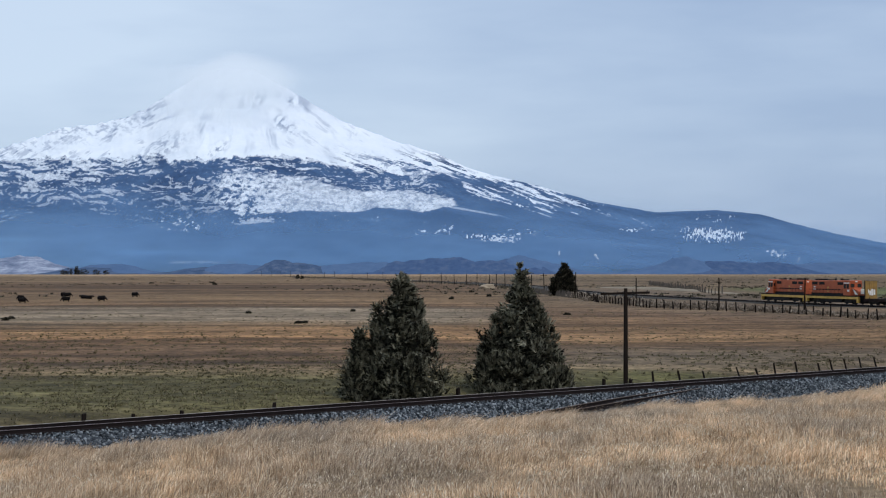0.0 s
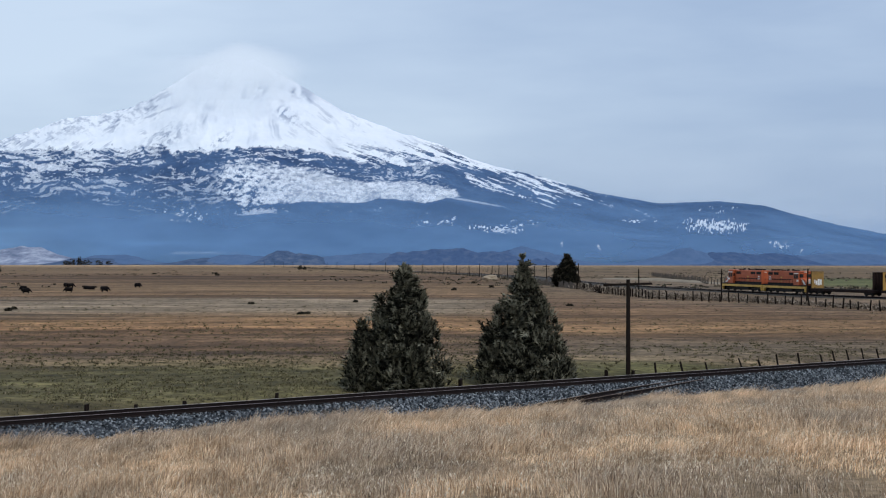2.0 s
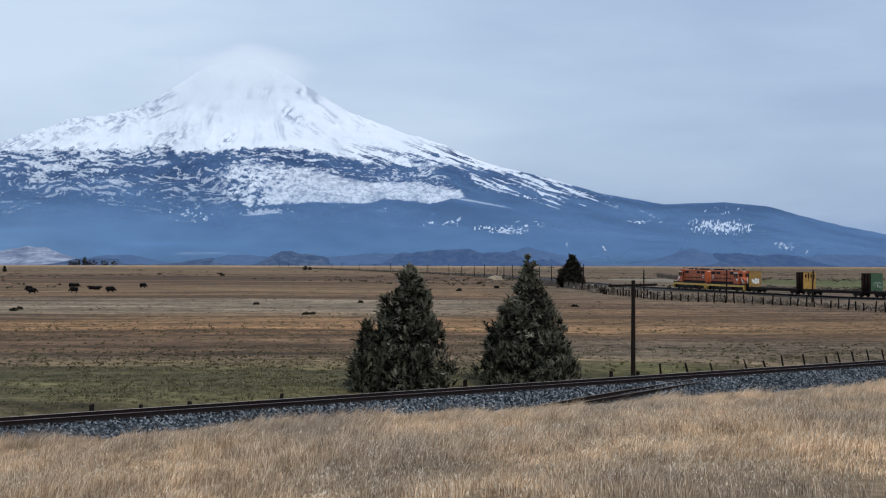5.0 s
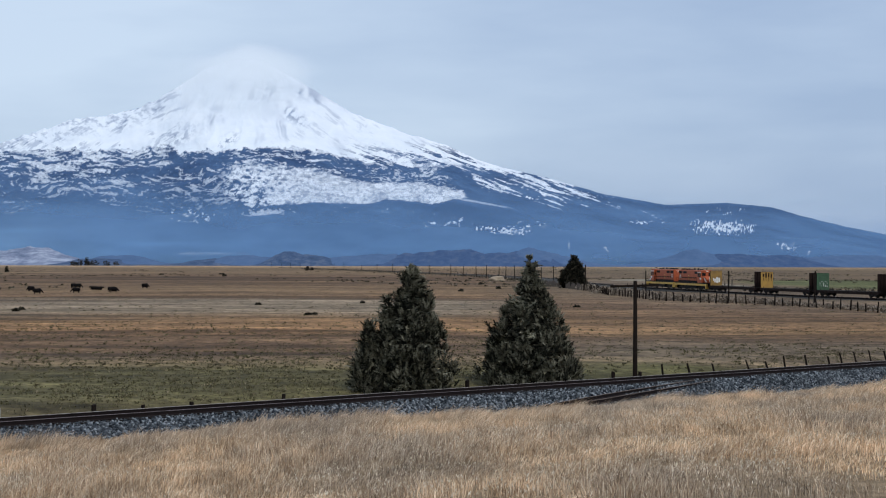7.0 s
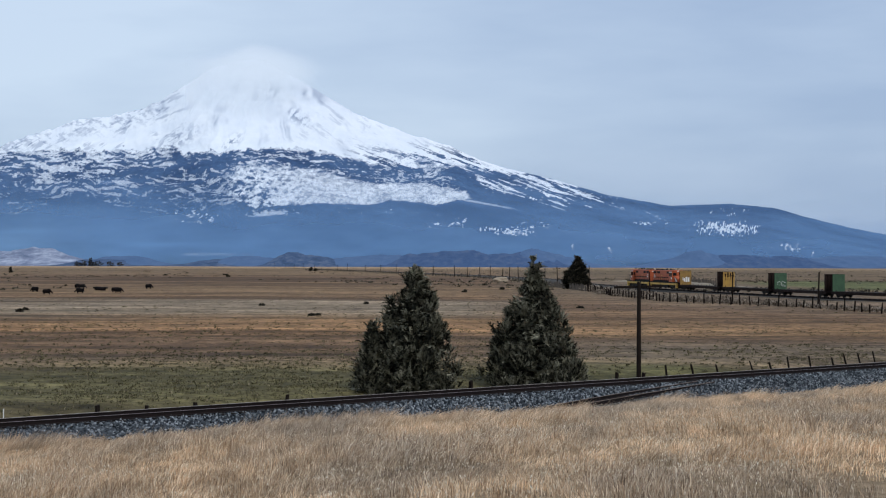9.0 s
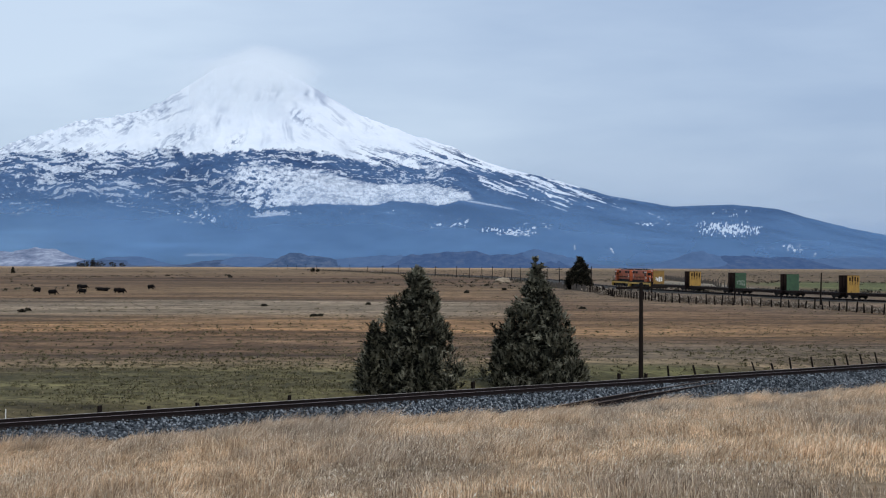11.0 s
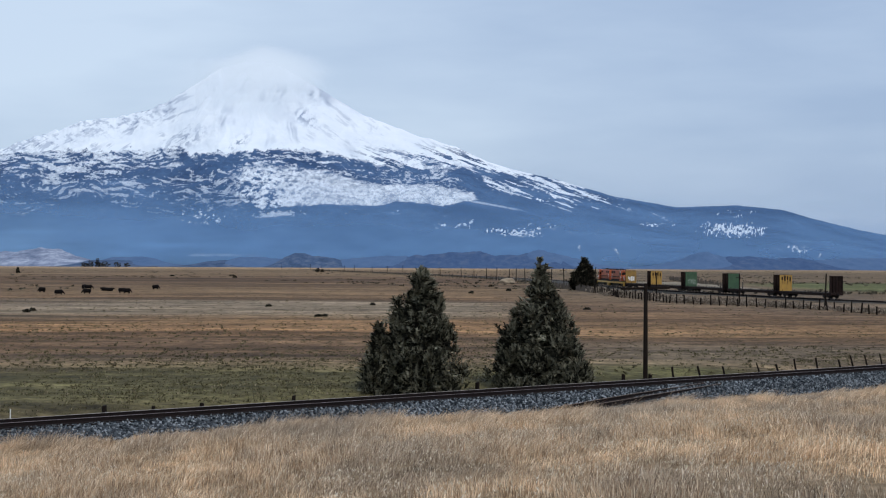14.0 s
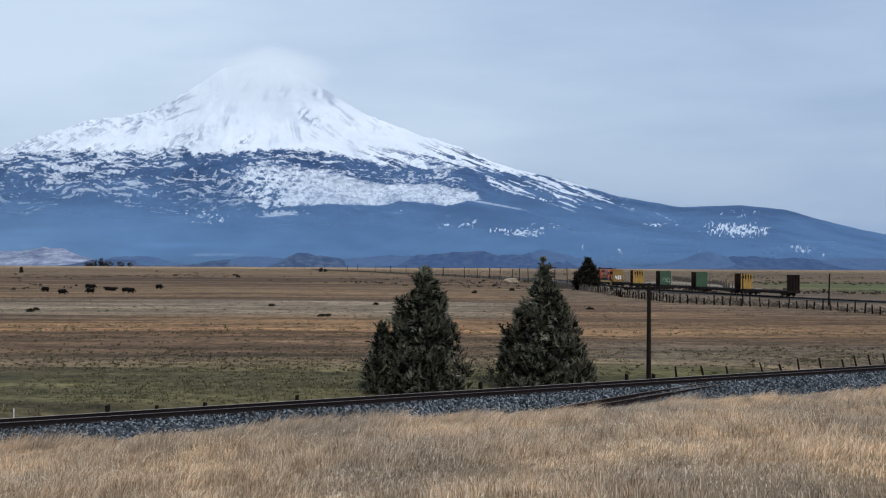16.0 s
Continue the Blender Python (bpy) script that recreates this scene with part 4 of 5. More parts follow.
TRAIN.append((flatcar("empty bulkhead flatcar with a weathered yellow end", M_CARYELLOW, "dark"), 71.5, 7.4, False))
TRAIN.append((flatcar("empty bulkhead flatcar with white marks on its ochre end", M_OCHRE, "white"), 92.3, 7.4, False))
TRAIN.append((locomotive("orange and black diesel locomotive with its cab at the rear"), 111.0, 4.9, True))
TRAIN.append((locomotive("orange and black leading diesel locomotive with yellow stripe"), 127.8, 4.9, False))


def train_s(t):
    return S_REF - 1.1 + 8.46 * (t - 14.0)


def vehicle_pose(t, ahead, half, turned):
    a, b = far_at(train_s(t) + ahead - half), far_at(train_s(t) + ahead + half)
    d = b - a
    m = Matrix.Translation((a + b) / 2) @ pose(0, 0, 0, 0, 0, math.degrees(math.atan2(d.y, d.x))) @ pose(0, 0, 0, 0, -math.degrees(math.atan2(d.z, d.xy.length)), 0)
    return m @ pose(0, 0, 0, 0, 0, 180) if turned else m


# ---- telegraph poles and fences
def wood_pole(name, x, y, height, arm, turn, label, lean=0.0, thick=0.13, drop=0.71, slant=0.0):
    ob = empty(name)
    tagged(ob, label, "utility pole", group="pole line beside the railway")
    bm = bmesh.new()
    tube(bm, (0, 0, -0.5), (0, 0, height), thick, thick * 0.75, 10)
    part("shaft", bm, M_POST, ob)
    if arm:
        bm = bmesh.new()
        box(bm, -arm / 2, arm / 2, 0.08, 0.19, -0.07, 0.07, 0.01, pose(0, 0, height - drop, 0, -slant, 0))
        part("crossarm", bm, M_POST, ob, "wooden crossarm")
        for k in range(4):
            bm = bmesh.new()
            x0 = arm * (-0.45 + 0.3 * k)
            z0 = height - drop + 0.06 + x0 * math.tan(math.radians(slant))
            tube(bm, (x0, 0.13, z0), (x0, 0.13, z0 + 0.1), 0.03, 0.02, 6)
            part("insulator_pin", bm, M_STEEL, ob)
    ob.matrix_world = pose(x, y, float(ground_z(x, y)), 0, lean, turn)
    return ob


wood_pole("telegraph_pole", 11.05, 92.0, 6.15, 3.0, 4, "dark weathered wooden telegraph pole with one crossarm", 0.0, 0.15, 0.3, 1.6)
wood_pole("telegraph_pole", 57.0, 240.0, 5.5, 0, 0, "slim leaning telegraph pole beside the far track", 2.0, 0.14)
wood_pole("telegraph_pole", 47.0, 259.0, 5.5, 2.4, 62, "slim telegraph pole with a slanting crossarm", 0.5, 0.14)
wood_pole("telegraph_pole", 43.2, 340.0, 5.0, 0, 0, "slim bare telegraph pole beside the far track", 0.0, 0.16)
wood_pole("telegraph_pole", 35.2, 403.0, 6.2, 0, 0, "slim bare telegraph pole beside the round tree", 0.0, 0.16)
FAR_POLES = [941, 917, 894, 878, 866, 844, 826, 804, 781, 744, 710, 678, 650, 623, 592, 574, 533, 514, 497, 481, 463]
for k, a in enumerate([963] + FAR_POLES):
    az = (a - 784) * UNIT
    y = float(np.interp(-az, [-0.0663, 0.001, 0.078, 0.119, 0.15], [498, 746, 1280, 1700, 2100]))
    wood_pole("telegraph_pole", az * y, y, 5.7 - 0.5 * (k % 3), 2.4 if k in (0, 10, 13) else 0, 25, "slim far telegraph pole on the open plain", random.uniform(-2, 2), 0.17)


def fence_post(height, thick, seed):
    rng = random.Random(seed)
    bm = bmesh.new()
    tube(bm, (0, 0, -0.3), (0, 0, height), thick, thick * 0.8, 7)
    for v in bm.verts:
        v.co.x += rng.uniform(-0.25, 0.25) * thick
        v.co.y += rng.uniform(-0.25, 0.25) * thick
        if v.co.z > 0.2:
            v.co.z += rng.uniform(-0.06, 0.06)
    return bm


def build_fence(name, label, line, step, height, thick, mat, lean, seed):
    """Posts along a line in the plan; each post is a part."""
    rng = random.Random(seed)
    root = empty(name)
    tagged(root, label, "fence")
    pts = [Vector((*p, 0)) for p in line]
    d = 0.0
    k = 0
    post_data = []
    for s in range(4):
        me = bpy.data.meshes.new("post")
        bm = fence_post(height * (0.8 + 0.13 * s), thick, seed + s)
        bm.to_mesh(me)
        bm.free()
        me.materials.append(mat)
        post_data.append(me)
    tops = []
    for a, b in zip(pts, pts[1:]):
        n = max(1, round((b - a).length / step))
        for i in range(n):
            p = a.lerp(b, (i + rng.uniform(-0.15, 0.15)) / n)
            ob = new("post", post_data[k % 4 if rng.random() < 0.7 else rng.randrange(4)])
            ob.parent = root
            z = float(ground_z(p.x, p.y))
            ob.matrix_local = pose(p.x, p.y, z, rng.uniform(-lean, lean), rng.uniform(-lean, lean), rng.uniform(0, 360))
            tops.append(Vector((p.x, p.y, z + height * 0.75)))
            k += 1
    for dz in (0, -0.35 * height):
        bm = sweep([t + Vector((0, 0, dz)) for t in tops], [(-0.004, 0), (0, 0.006), (0.004, 0)])
        part("wire", bm, M_STEEL, root, "rusty barbed wire strand")
    return root


FENCE_LINE = [(74, 180), (66, 197), (61, 209), (58.3, 219), (54, 236), (49.6, 249), (44.9, 259), (37.4, 275), (35.4, 292), (32.6, 318), (33, 341), (31, 365)]
build_fence("fence", "old pasture fence of dark leaning wooden posts", FENCE_LINE, 2.5, 1.45, 0.13, M_POST, 6, 11)
build_fence("fence", "line of dark wooden fence posts under the round tree", [(31, 365), (29.5, 420), (27.5, 470), (30, 520)], 3.0, 1.5, 0.16, M_GREYPOST, 4, 21)
build_fence("fence", "far fence of grey posts behind the track", [(95, 700), (91, 640), (86, 565), (82, 505), (78, 452), (80, 430)], 3.6, 1.7, 0.17, M_GREYPOST, 4, 31)
build_fence("fence", "far fence line running out over the plain", [(26, 560), (10, 690), (-20, 830), (-90, 1180), (-140, 1400)], 9.0, 1.6, 0.22, M_GREYPOST, 4, 41)

near_fence = empty("fence")
tagged(near_fence, "low fence of dark weathered posts behind the track", "fence")
NEAR_POSTS = [(-17.4, 0.34), (-14.9, 0.24), (-12.3, 0.2), (-7.1, 0.3), (4.9, 0.46), (16.2, 0.42), (18.5, 0.36), (20.6, 0.61), (23.1, 0.54), (25.4, 0.48), (28.8, 0.56),
              (30.7, 0.4), (32.4, 0.68), (34.7, 0.63), (37.2, 0.49), (38.6, 0.64), (40.2, 0.69), (41.9, 0.71), (43.7, 0.65), (45.6, 0.7), (47.5, 0.66)]
for k, (s, top) in enumerate(NEAR_POSTS):
    p = along(s, -5.5)
    z = float(ground_z(p.x, p.y))
    ob = part("post", fence_post(top - z - (0.12 if s < 20 else 0.0), 0.13 if s < 20 else 0.072, k), M_POST, near_fence)
    ob.location = (p.x, p.y, z)
    ob.rotation_euler = (random.uniform(-0.05, 0.05), random.uniform(-0.03, 0.03) if s < 20 else random.uniform(-0.34, -0.08), random.uniform(0, 0.2))
for dz in (0.1, 0.4):
    part("wire", sweep([along(s, -5.5, top - dz) for s, top in NEAR_POSTS], [(-0.003, 0), (0, 0.005), (0.003, 0)]), M_STEEL, near_fence, "thin rusty wire strand")


def on_plain(a, y):
    return (a - 784) * UNIT * y


def earth_mound():
    bm = bmesh.new()
    bmesh.ops.create_icosphere(bm, subdivisions=4, radius=1.0)
    for v in bm.verts:
        n = v.co.copy()
        k = 1 + 0.3 * noise.noise(n * 1.6) + 0.12 * noise.noise(n * 5)
        v.co = Vector((3.0 * n.x, 2.2 * n.y, 1.5 * max(n.z, -0.2))) * k
    ob = link_mesh("earth_mound", bm, worn("pale_spoil", (0.34, 0.27, 0.19), (0.19, 0.145, 0.10), 0.5, 0.95, 0, 4.0, 0.7), True)
    ob.location = (on_plain(864, 570), 570, 0.1)
    tagged(ob, "pale heap of bare earth on the open plain", "earth mound")


def dirt_bank():
    pts = [(62, 600), (69, 560), (75, 520), (79, 490), (83, 462), (86, 440)]
    hs = [0.1, 0.7, 1.0, 0.9, 0.6, 0.1]
    line = catmull([(56, 625, 0)] + [(x, y, 0) for x, y in pts] + [(90, 415, 0)], 3.0)
    bm = bmesh.new()
    rows = []
    for i, p in enumerate(line):
        h = float(np.interp(i / (len(line) - 1), np.linspace(0, 1, len(hs)), hs))
        row = []
        for k in range(9):
            w = -1 + k / 4
            row.append(bm.verts.new((p.x + 3.2 * w + random.uniform(-0.4, 0.4), p.y + 3 * w, h * (1 - w * w) ** 0.8 * random.uniform(0.85, 1.1) - 0.1)))
        rows.append(row)
    for r, q in zip(rows, rows[1:]):
        for k in range(8):
            bm.faces.new((r[k], r[k + 1], q[k + 1], q[k]))
    ob = link_mesh("dirt_bank", bm, worn("pale_bare_soil", (0.27, 0.22, 0.155), (0.15, 0.12, 0.085), 0.15, 0.95, 0, 1.2, 0.8), True)
    tagged(ob, "low bank of pale bare soil behind the track", "earth bank", kind="structure")


dirt_bank()
earth_mound()


# ---- trees
def sprays(centres, outward, rng, per, length, width, droop=0.0):
    """A plume of small pointed sprays at each centre, joined at its root."""
    n = len(centres)
    o = np.repeat(outward[:, None], per, 1)
    d = o * 0.6 + rng.normal(0, 0.5, (n, per, 3)) + np.array((0, 0, 0.55 - droop))
    d /= np.linalg.norm(d, axis=2, keepdims=True)
    side = np.cross(d, rng.normal(0, 1, (n, per, 3)))
    side /= np.linalg.norm(side, axis=2, keepdims=True) + 1e-6
    ln = length * rng.uniform(0.45, 1.2, (n, per, 1)) * rng.uniform(0.7, 1.2, (n, 1, 1))
    w = width * rng.uniform(0.6, 1.3, (n, per, 1))
    c = centres[:, None]
    leaf = np.stack([c + d * ln * 0.6 - side * w, c + d * ln, c + d * ln * 0.6 + side * w], 2).reshape(n, per * 3, 3)
    v = np.concatenate([c, leaf], 1)
    k = 1 + 3 * per
    i = (np.arange(n) * k)[:, None, None]
    f = np.concatenate([np.broadcast_to(i, (n, per, 1)), i + 1 + 3 * np.arange(per)[None, :, None] + np.arange(3)[None, None]], 2)
    return v.reshape(-1, 3), f.reshape(-1, 4)


def crown_points(rng, count, height, radii, boughs=150, fill=0.3):
    """Clump centres along upturned boughs inside an uneven cone."""
    hs = np.linspace(0, 1, len(radii))
    top = max(radii)
    pts, outs = [], []
    per = int(count * (1 - fill) / boughs)
    made = 0
    while made < boughs:
        h = rng.uniform(0, 0.97)
        r = float(np.interp(h, hs, radii))
        if rng.uniform(0, top) > r + 0.25:
            continue
        made += 1
        th = rng.uniform(0, 2 * np.pi)
        reach = r * rng.uniform(0.72, 1.08)
        t = rng.uniform(0.55, 1.0, per) ** 0.7
        size = (0.10 + 0.075 * r) * (1.25 - 0.75 * t)
        up = height * h - 0.02 * r + 0.26 * r * (t - 0.6)
        p = np.stack([reach * t * np.cos(th), reach * t * np.sin(th), up], -1) + rng.normal(0, 1, (per, 3)) * size[:, None] * np.array((1, 1, 1.15))
        pts.append(p)
        outs.append(np.tile((np.cos(th), np.sin(th), 0.2), (per, 1)))
    n = int(count * fill)
    h = rng.uniform(0, 1, n * 3)
    rm = np.interp(h, hs, radii)
    ok = rng.uniform(0, top, n * 3) < rm
    h, rm = h[ok][:n], rm[ok][:n]
    th = rng.uniform(0, 2 * np.pi, len(h))
    r = rm * 0.72 * np.sqrt(rng.uniform(0, 1, len(h)))
    pts.append(np.stack([r * np.cos(th), r * np.sin(th), h * height], -1))
    outs.append(np.stack([np.cos(th), np.sin(th), 0.2 + 0 * th], -1))
    return np.concatenate(pts), np.concatenate(outs)


def plumes(rng, count, height, radii, length, reach):
    """Upturned plumes of scaly foliage over an uneven cone; each plume is one island."""
    hs = np.linspace(0, 1, len(radii))
    # lumps of foliage at the ends of the boughs, plumes over each lump
    lumps = max(20, count // 26)
    h = rng.uniform(0, 1, lumps * 8)
    h = h[rng.uniform(0, max(radii), len(h)) < np.interp(h, hs, radii) + 0.15][:lumps]
    th = rng.uniform(0, 2 * np.pi, len(h))
    big = np.interp(h, hs, radii)
    size = length * (0.12 + 0.68 * np.minimum(big / max(radii) * 1.3, 1)) * rng.uniform(0.7, 1.3, len(h))
    r = np.maximum(big * rng.uniform(0.80, 1.08, len(h)) - 0.8 * size, 0)
    heart = np.stack([r * np.cos(th), r * np.sin(th), h * height - 0.4 * size], -1)
    which = rng.randint(0, len(h), count)
    d = rng.normal(0, 1, (count, 3)) + 0.5 * np.stack([np.cos(th), np.sin(th), 0.9 + 0 * th], -1)[which]
    d /= np.linalg.norm(d, axis=1, keepdims=True)
    foot = heart[which] + d * (size[which] * rng.uniform(0.5, 1.0, count))[:, None] * np.array((1, 1, 1.25))
    axis = d * 0.8 + rng.normal(0, 0.3, (count, 3)) + np.array((0, 0, 0.75))
    ln = length * rng.uniform(0.45, 1.0, count) * (0.6 + 0.4 * big / max(radii))[which]
    # the shaded heart of the crown
    inner = count // 2
    hi = rng.uniform(0, 0.95, inner * 5)
    hi = hi[rng.uniform(0, max(radii), len(hi)) < np.interp(hi, hs, radii)][:inner]
    ti, ri = rng.uniform(0, 2 * np.pi, len(hi)), np.interp(hi, hs, radii) * rng.uniform(0.1, 0.80, len(hi))
    foot = np.concatenate([foot, np.stack([ri * np.cos(ti), ri * np.sin(ti), hi * height], -1)])
    axis = np.concatenate([axis, rng.normal(0, 1, (len(hi), 3))])
    axis /= np.linalg.norm(axis, axis=1, keepdims=True)
    ln = np.concatenate([ln, length * rng.uniform(1.0, 1.6, len(hi))])
    n = len(foot)
    reach = reach * np.concatenate([np.ones(count), np.full(len(hi), 2.4)])[:, None, None]
    k, per = 5, 5
    t = np.linspace(0, 1, k)
    stem = foot[:, None] + axis[:, None] * (t[None] * ln[:, None])[..., None] + np.array((0, 0, 0.12)) * (t[None] ** 2 * ln[:, None])[..., None]
    turn = rng.uniform(0, 2 * np.pi, (n, k - 1, per))
    side = np.stack([np.cos(turn), np.sin(turn), rng.uniform(-0.5, 0.5, turn.shape)], -1)
    wide = reach * (1.1 - 0.6 * t[:-1])[None, :, None] * rng.uniform(0.5, 1.3, turn.shape)
    tip = stem[:, 1:, None] + side * wide[..., None] + axis[:, None, None] * (0.16 * ln)[:, None, None, None]
    v = np.concatenate([stem, tip.reshape(n, -1, 3)], 1)
    size = v.shape[1]
    base = (np.arange(n) * size)[:, None, None]
    seg = np.broadcast_to(np.arange(k - 1)[None, :, None], (n, k - 1, per))
    leaf = np.broadcast_to((k + np.arange((k - 1) * per)).reshape(1, k - 1, per), (n, k - 1, per))
    f = np.stack([base + seg, base + seg + 1, base + leaf], -1)
    return v.reshape(-1, 3), f.reshape(-1, 3)


def conifer(name, label, x, y, height, radii, count, seed, lobes=(), length=0.42, reach=0.095, leaf=None):
    rng = np.random.RandomState(seed)
    root = empty(name)
    tagged(root, label, "tree")
    bm = bmesh.new()
    tube(bm, (0, 0, -0.4), (0.05, 0, height * 0.5), 0.2, 0.12, 9)
    tube(bm, (0.05, 0, height * 0.5), (0, 0, height * 0.97), 0.12, 0.02, 8)
    trunk = part("trunk", bm, M_BARK, root, "brown fibrous trunk")
    for k in range(14):
        a, h = k * 2.4, 0.12 + 0.055 * k
        r = float(np.interp(h, np.linspace(0, 1, len(radii)), radii)) * 0.7
        bm = bmesh.new()
        tube(bm, (0.03, 0, h * height), (r * math.cos(a), r * math.sin(a), h * height + 0.35 * r), 0.05, 0.012, 6)
        part("limb", bm, M_BARK, trunk)
    v, f = plumes(rng, count, height, radii, length, reach)
    for lx, ly, lh, lr, share in lobes:
        q, g = plumes(rng, int(count * share), lh, lr, length, reach)
        f = np.concatenate([f, g + len(v)])
        v = np.concatenate([v, q + np.array((lx, ly, 0))])
    crown = sheet("crown", v, f, leaf or M_FOLIAGE)
    crown.parent = root
    tagged(crown, "dense dark green upturned scaly foliage")
    root.location = (x, y, float(ground_z(x, y)))
    return root


conifer("juniper_tree", "dark green juniper with a lower side lobe behind the rails", -2.2, 83.0, 7.0, [2.2, 2.35, 2.3, 2.1, 1.9, 1.65, 1.4, 1.2, 0.85, 0.45, 0.1], 3600, 301,
        [(-2.3, -0.2, 3.95, [1.0, 1.12, 1.05, 0.9, 0.7, 0.5, 0.3, 0.08], 0.26), (-1.3, -0.1, 5.45, [0.3, 0.4, 0.5, 0.62, 0.6, 0.5, 0.32, 0.1], 0.14)])
conifer("juniper_tree", "dark green cone-shaped juniper behind the rails", 4.5, 88.0, 7.55, [2.85, 2.95, 2.75, 2.5, 2.2, 1.85, 1.45, 1.05, 0.68, 0.34, 0.06], 4300, 302,
        [(-1.95, -0.3, 3.9, [0.4, 0.5, 0.6, 0.6, 0.5, 0.3, 0.08], 0.08)])
conifer("juniper_tree", "round dark juniper on the open plain", 32.4, 405.0, 8.4, [1.9, 3.2, 3.7, 3.7, 3.4, 3.0, 2.5, 1.9, 1.3, 0.75, 0.2], 1900, 303,
        [(-3.0, 0, 5.0, [0.3, 0.6, 0.8, 0.7, 0.5, 0.3, 0.1], 0.1)], 0.8, 0.24, M_DARKLEAF)


def far_bush(x, y, h, w, seed):
    rng = np.random.RandomState(seed)
    p, o = crown_points(rng, 240, h, [w * 0.8, w, w * 0.9, w * 0.6, w * 0.2], 24)
    v, f = sprays(p, o, rng, 5, 0.2 + 0.12 * h, 0.05 + 0.03 * h)
    ob = sheet("bush", v, f, M_DARKLEAF)
    ob.location = (x, y, float(ground_z(x, y)) - 0.1)
    tagged(ob, "small dark bush far out on the plain", "bush", group="scattered bushes")


for k, (a, y, h, w) in enumerate([(527, 1150, 3.2, 1.8), (535, 1170, 2.2, 1.5), (-7, 900, 3.5, 1.2), (380, 690, 0.7, 1.2), (268, 760, 0.6, 1.3), (375, 800, 0.7, 1.8), (800, 352, 0.5, 0.6),
                                  (865, 395, 0.5, 0.7), (835, 480, 0.5, 0.8), (10, 205, 0.3, 0.4), (20, 212, 0.25, 0.4), (528, 197, 0.18, 0.5),
                                  (540, 198, 0.2, 0.3), (112, 2220, 7, 6), (122, 2220, 9, 6), (136, 2215, 12, 4), (148, 2220, 8, 8), (170, 2220, 7, 7), (188, 2220, 6, 6),
                                  (1003, 232, 0.2, 0.5), (440, 236, 0.25, 0.35), (625, 250, 0.25, 0.35)]):
    far_bush((a - 784) * UNIT * y, y, h, w, 400 + k)


# ---- cattle
def cow(x, y, turn, lying, label):
    root = empty("cow")
    tagged(root, label, "cow", group="grazing cattle")
    drop = -0.55 if lying else -0.2
    bm = bmesh.new()
    bmesh.ops.create_uvsphere(bm, u_segments=14, v_segments=10, radius=1.0, matrix=Matrix.Translation((0, 0, 1.0 + drop)) @ Matrix.Diagonal((1.0, 0.42, 0.53, 1)))
    bmesh.ops.create_uvsphere(bm, u_segments=10, v_segments=8, radius=1.0, matrix=Matrix.Translation((0.55, 0, 1.08 + drop)) @ Matrix.Diagonal((0.48, 0.38, 0.52, 1)))
    bmesh.ops.create_uvsphere(bm, u_segments=10, v_segments=8, radius=1.0, matrix=Matrix.Translation((-0.65, 0, 1.05 + drop)) @ Matrix.Diagonal((0.42, 0.38, 0.47, 1)))
    part("body", bm, M_COW, root, "", True)
    bm = bmesh.new()
    hz = 0.75 if lying else 0.45
    tube(bm, (0.8, 0, 1.15 + drop), (1.2, 0, hz + 0.15), 0.22, 0.15, 10)
    bmesh.ops.create_uvsphere(bm, u_segments=10, v_segments=8, radius=1.0, matrix=Matrix.Translation((1.3, 0, hz)) @ Matrix.Rotation(0.9, 4, "Y") @ Matrix.Diagonal((0.28, 0.13, 0.15, 1)))
    for e in (-1, 1):
        tube(bm, (1.2, e * 0.1, hz + 0.15), (1.18, e * 0.27, hz + 0.2), 0.05, 0.02, 6)
    part("head", bm, M_COW, root, "", True)
    for lx in (-0.65, 0.6):
        for ly in (-0.2, 0.2):
            bm = bmesh.new()
            if lying:
                tube(bm, (lx, ly * 1.5, 0.25), (lx + 0.35, ly * 1.9, 0.08), 0.12, 0.06, 7)
            else:
                tube(bm, (lx, ly, 0.7), (lx + 0.03, ly, 0.32), 0.24, 0.15, 8)
                tube(bm, (lx + 0.03, ly, 0.32), (lx, ly, -0.02), 0.15, 0.10, 8)
            part("leg", bm, M_COW, root)
    bm = bmesh.new()
    tube(bm, (-0.98, 0, 1.2 + drop), (-1.05, 0, 0.55 + max(drop, -0.4)), 0.035, 0.05, 6)
    part("tail", bm, M_COW, root)
    for child in root.children:
        child.data.transform(Matrix.Diagonal((0.86, 0.9, 0.86, 1)))
    root.matrix_world = pose(x, y, float(ground_z(x, y)), 0, 0, turn)
    return root


cow(on_plain(37, 344), 344, 160, False, "black cow standing in the brown pasture")
ROAMER = cow(on_plain(56, 322), 322, 8, False, "black cow ambling through the brown pasture")
cow(on_plain(112, 388), 388, 70, False, "black cow standing among the herd")
cow(on_plain(120, 380), 380, 20, False, "black cow grazing with its head down")
cow(on_plain(117, 332), 332, 185, False, "black cow in front of the herd")
cow(on_plain(149, 365), 365, 175, True, "black cow lying down in the grass")
cow(on_plain(157, 362), 362, 10, True, "black cow resting with its head turned away")
cow(on_plain(180, 340), 340, 5, False, "black cow grazing side by side with another")
GRAZER = cow(on_plain(184, 336), 336, 0, False, "black cow moving slowly while grazing")
cow(on_plain(239, 380), 380, -15, False, "black cow grazing apart from the herd")


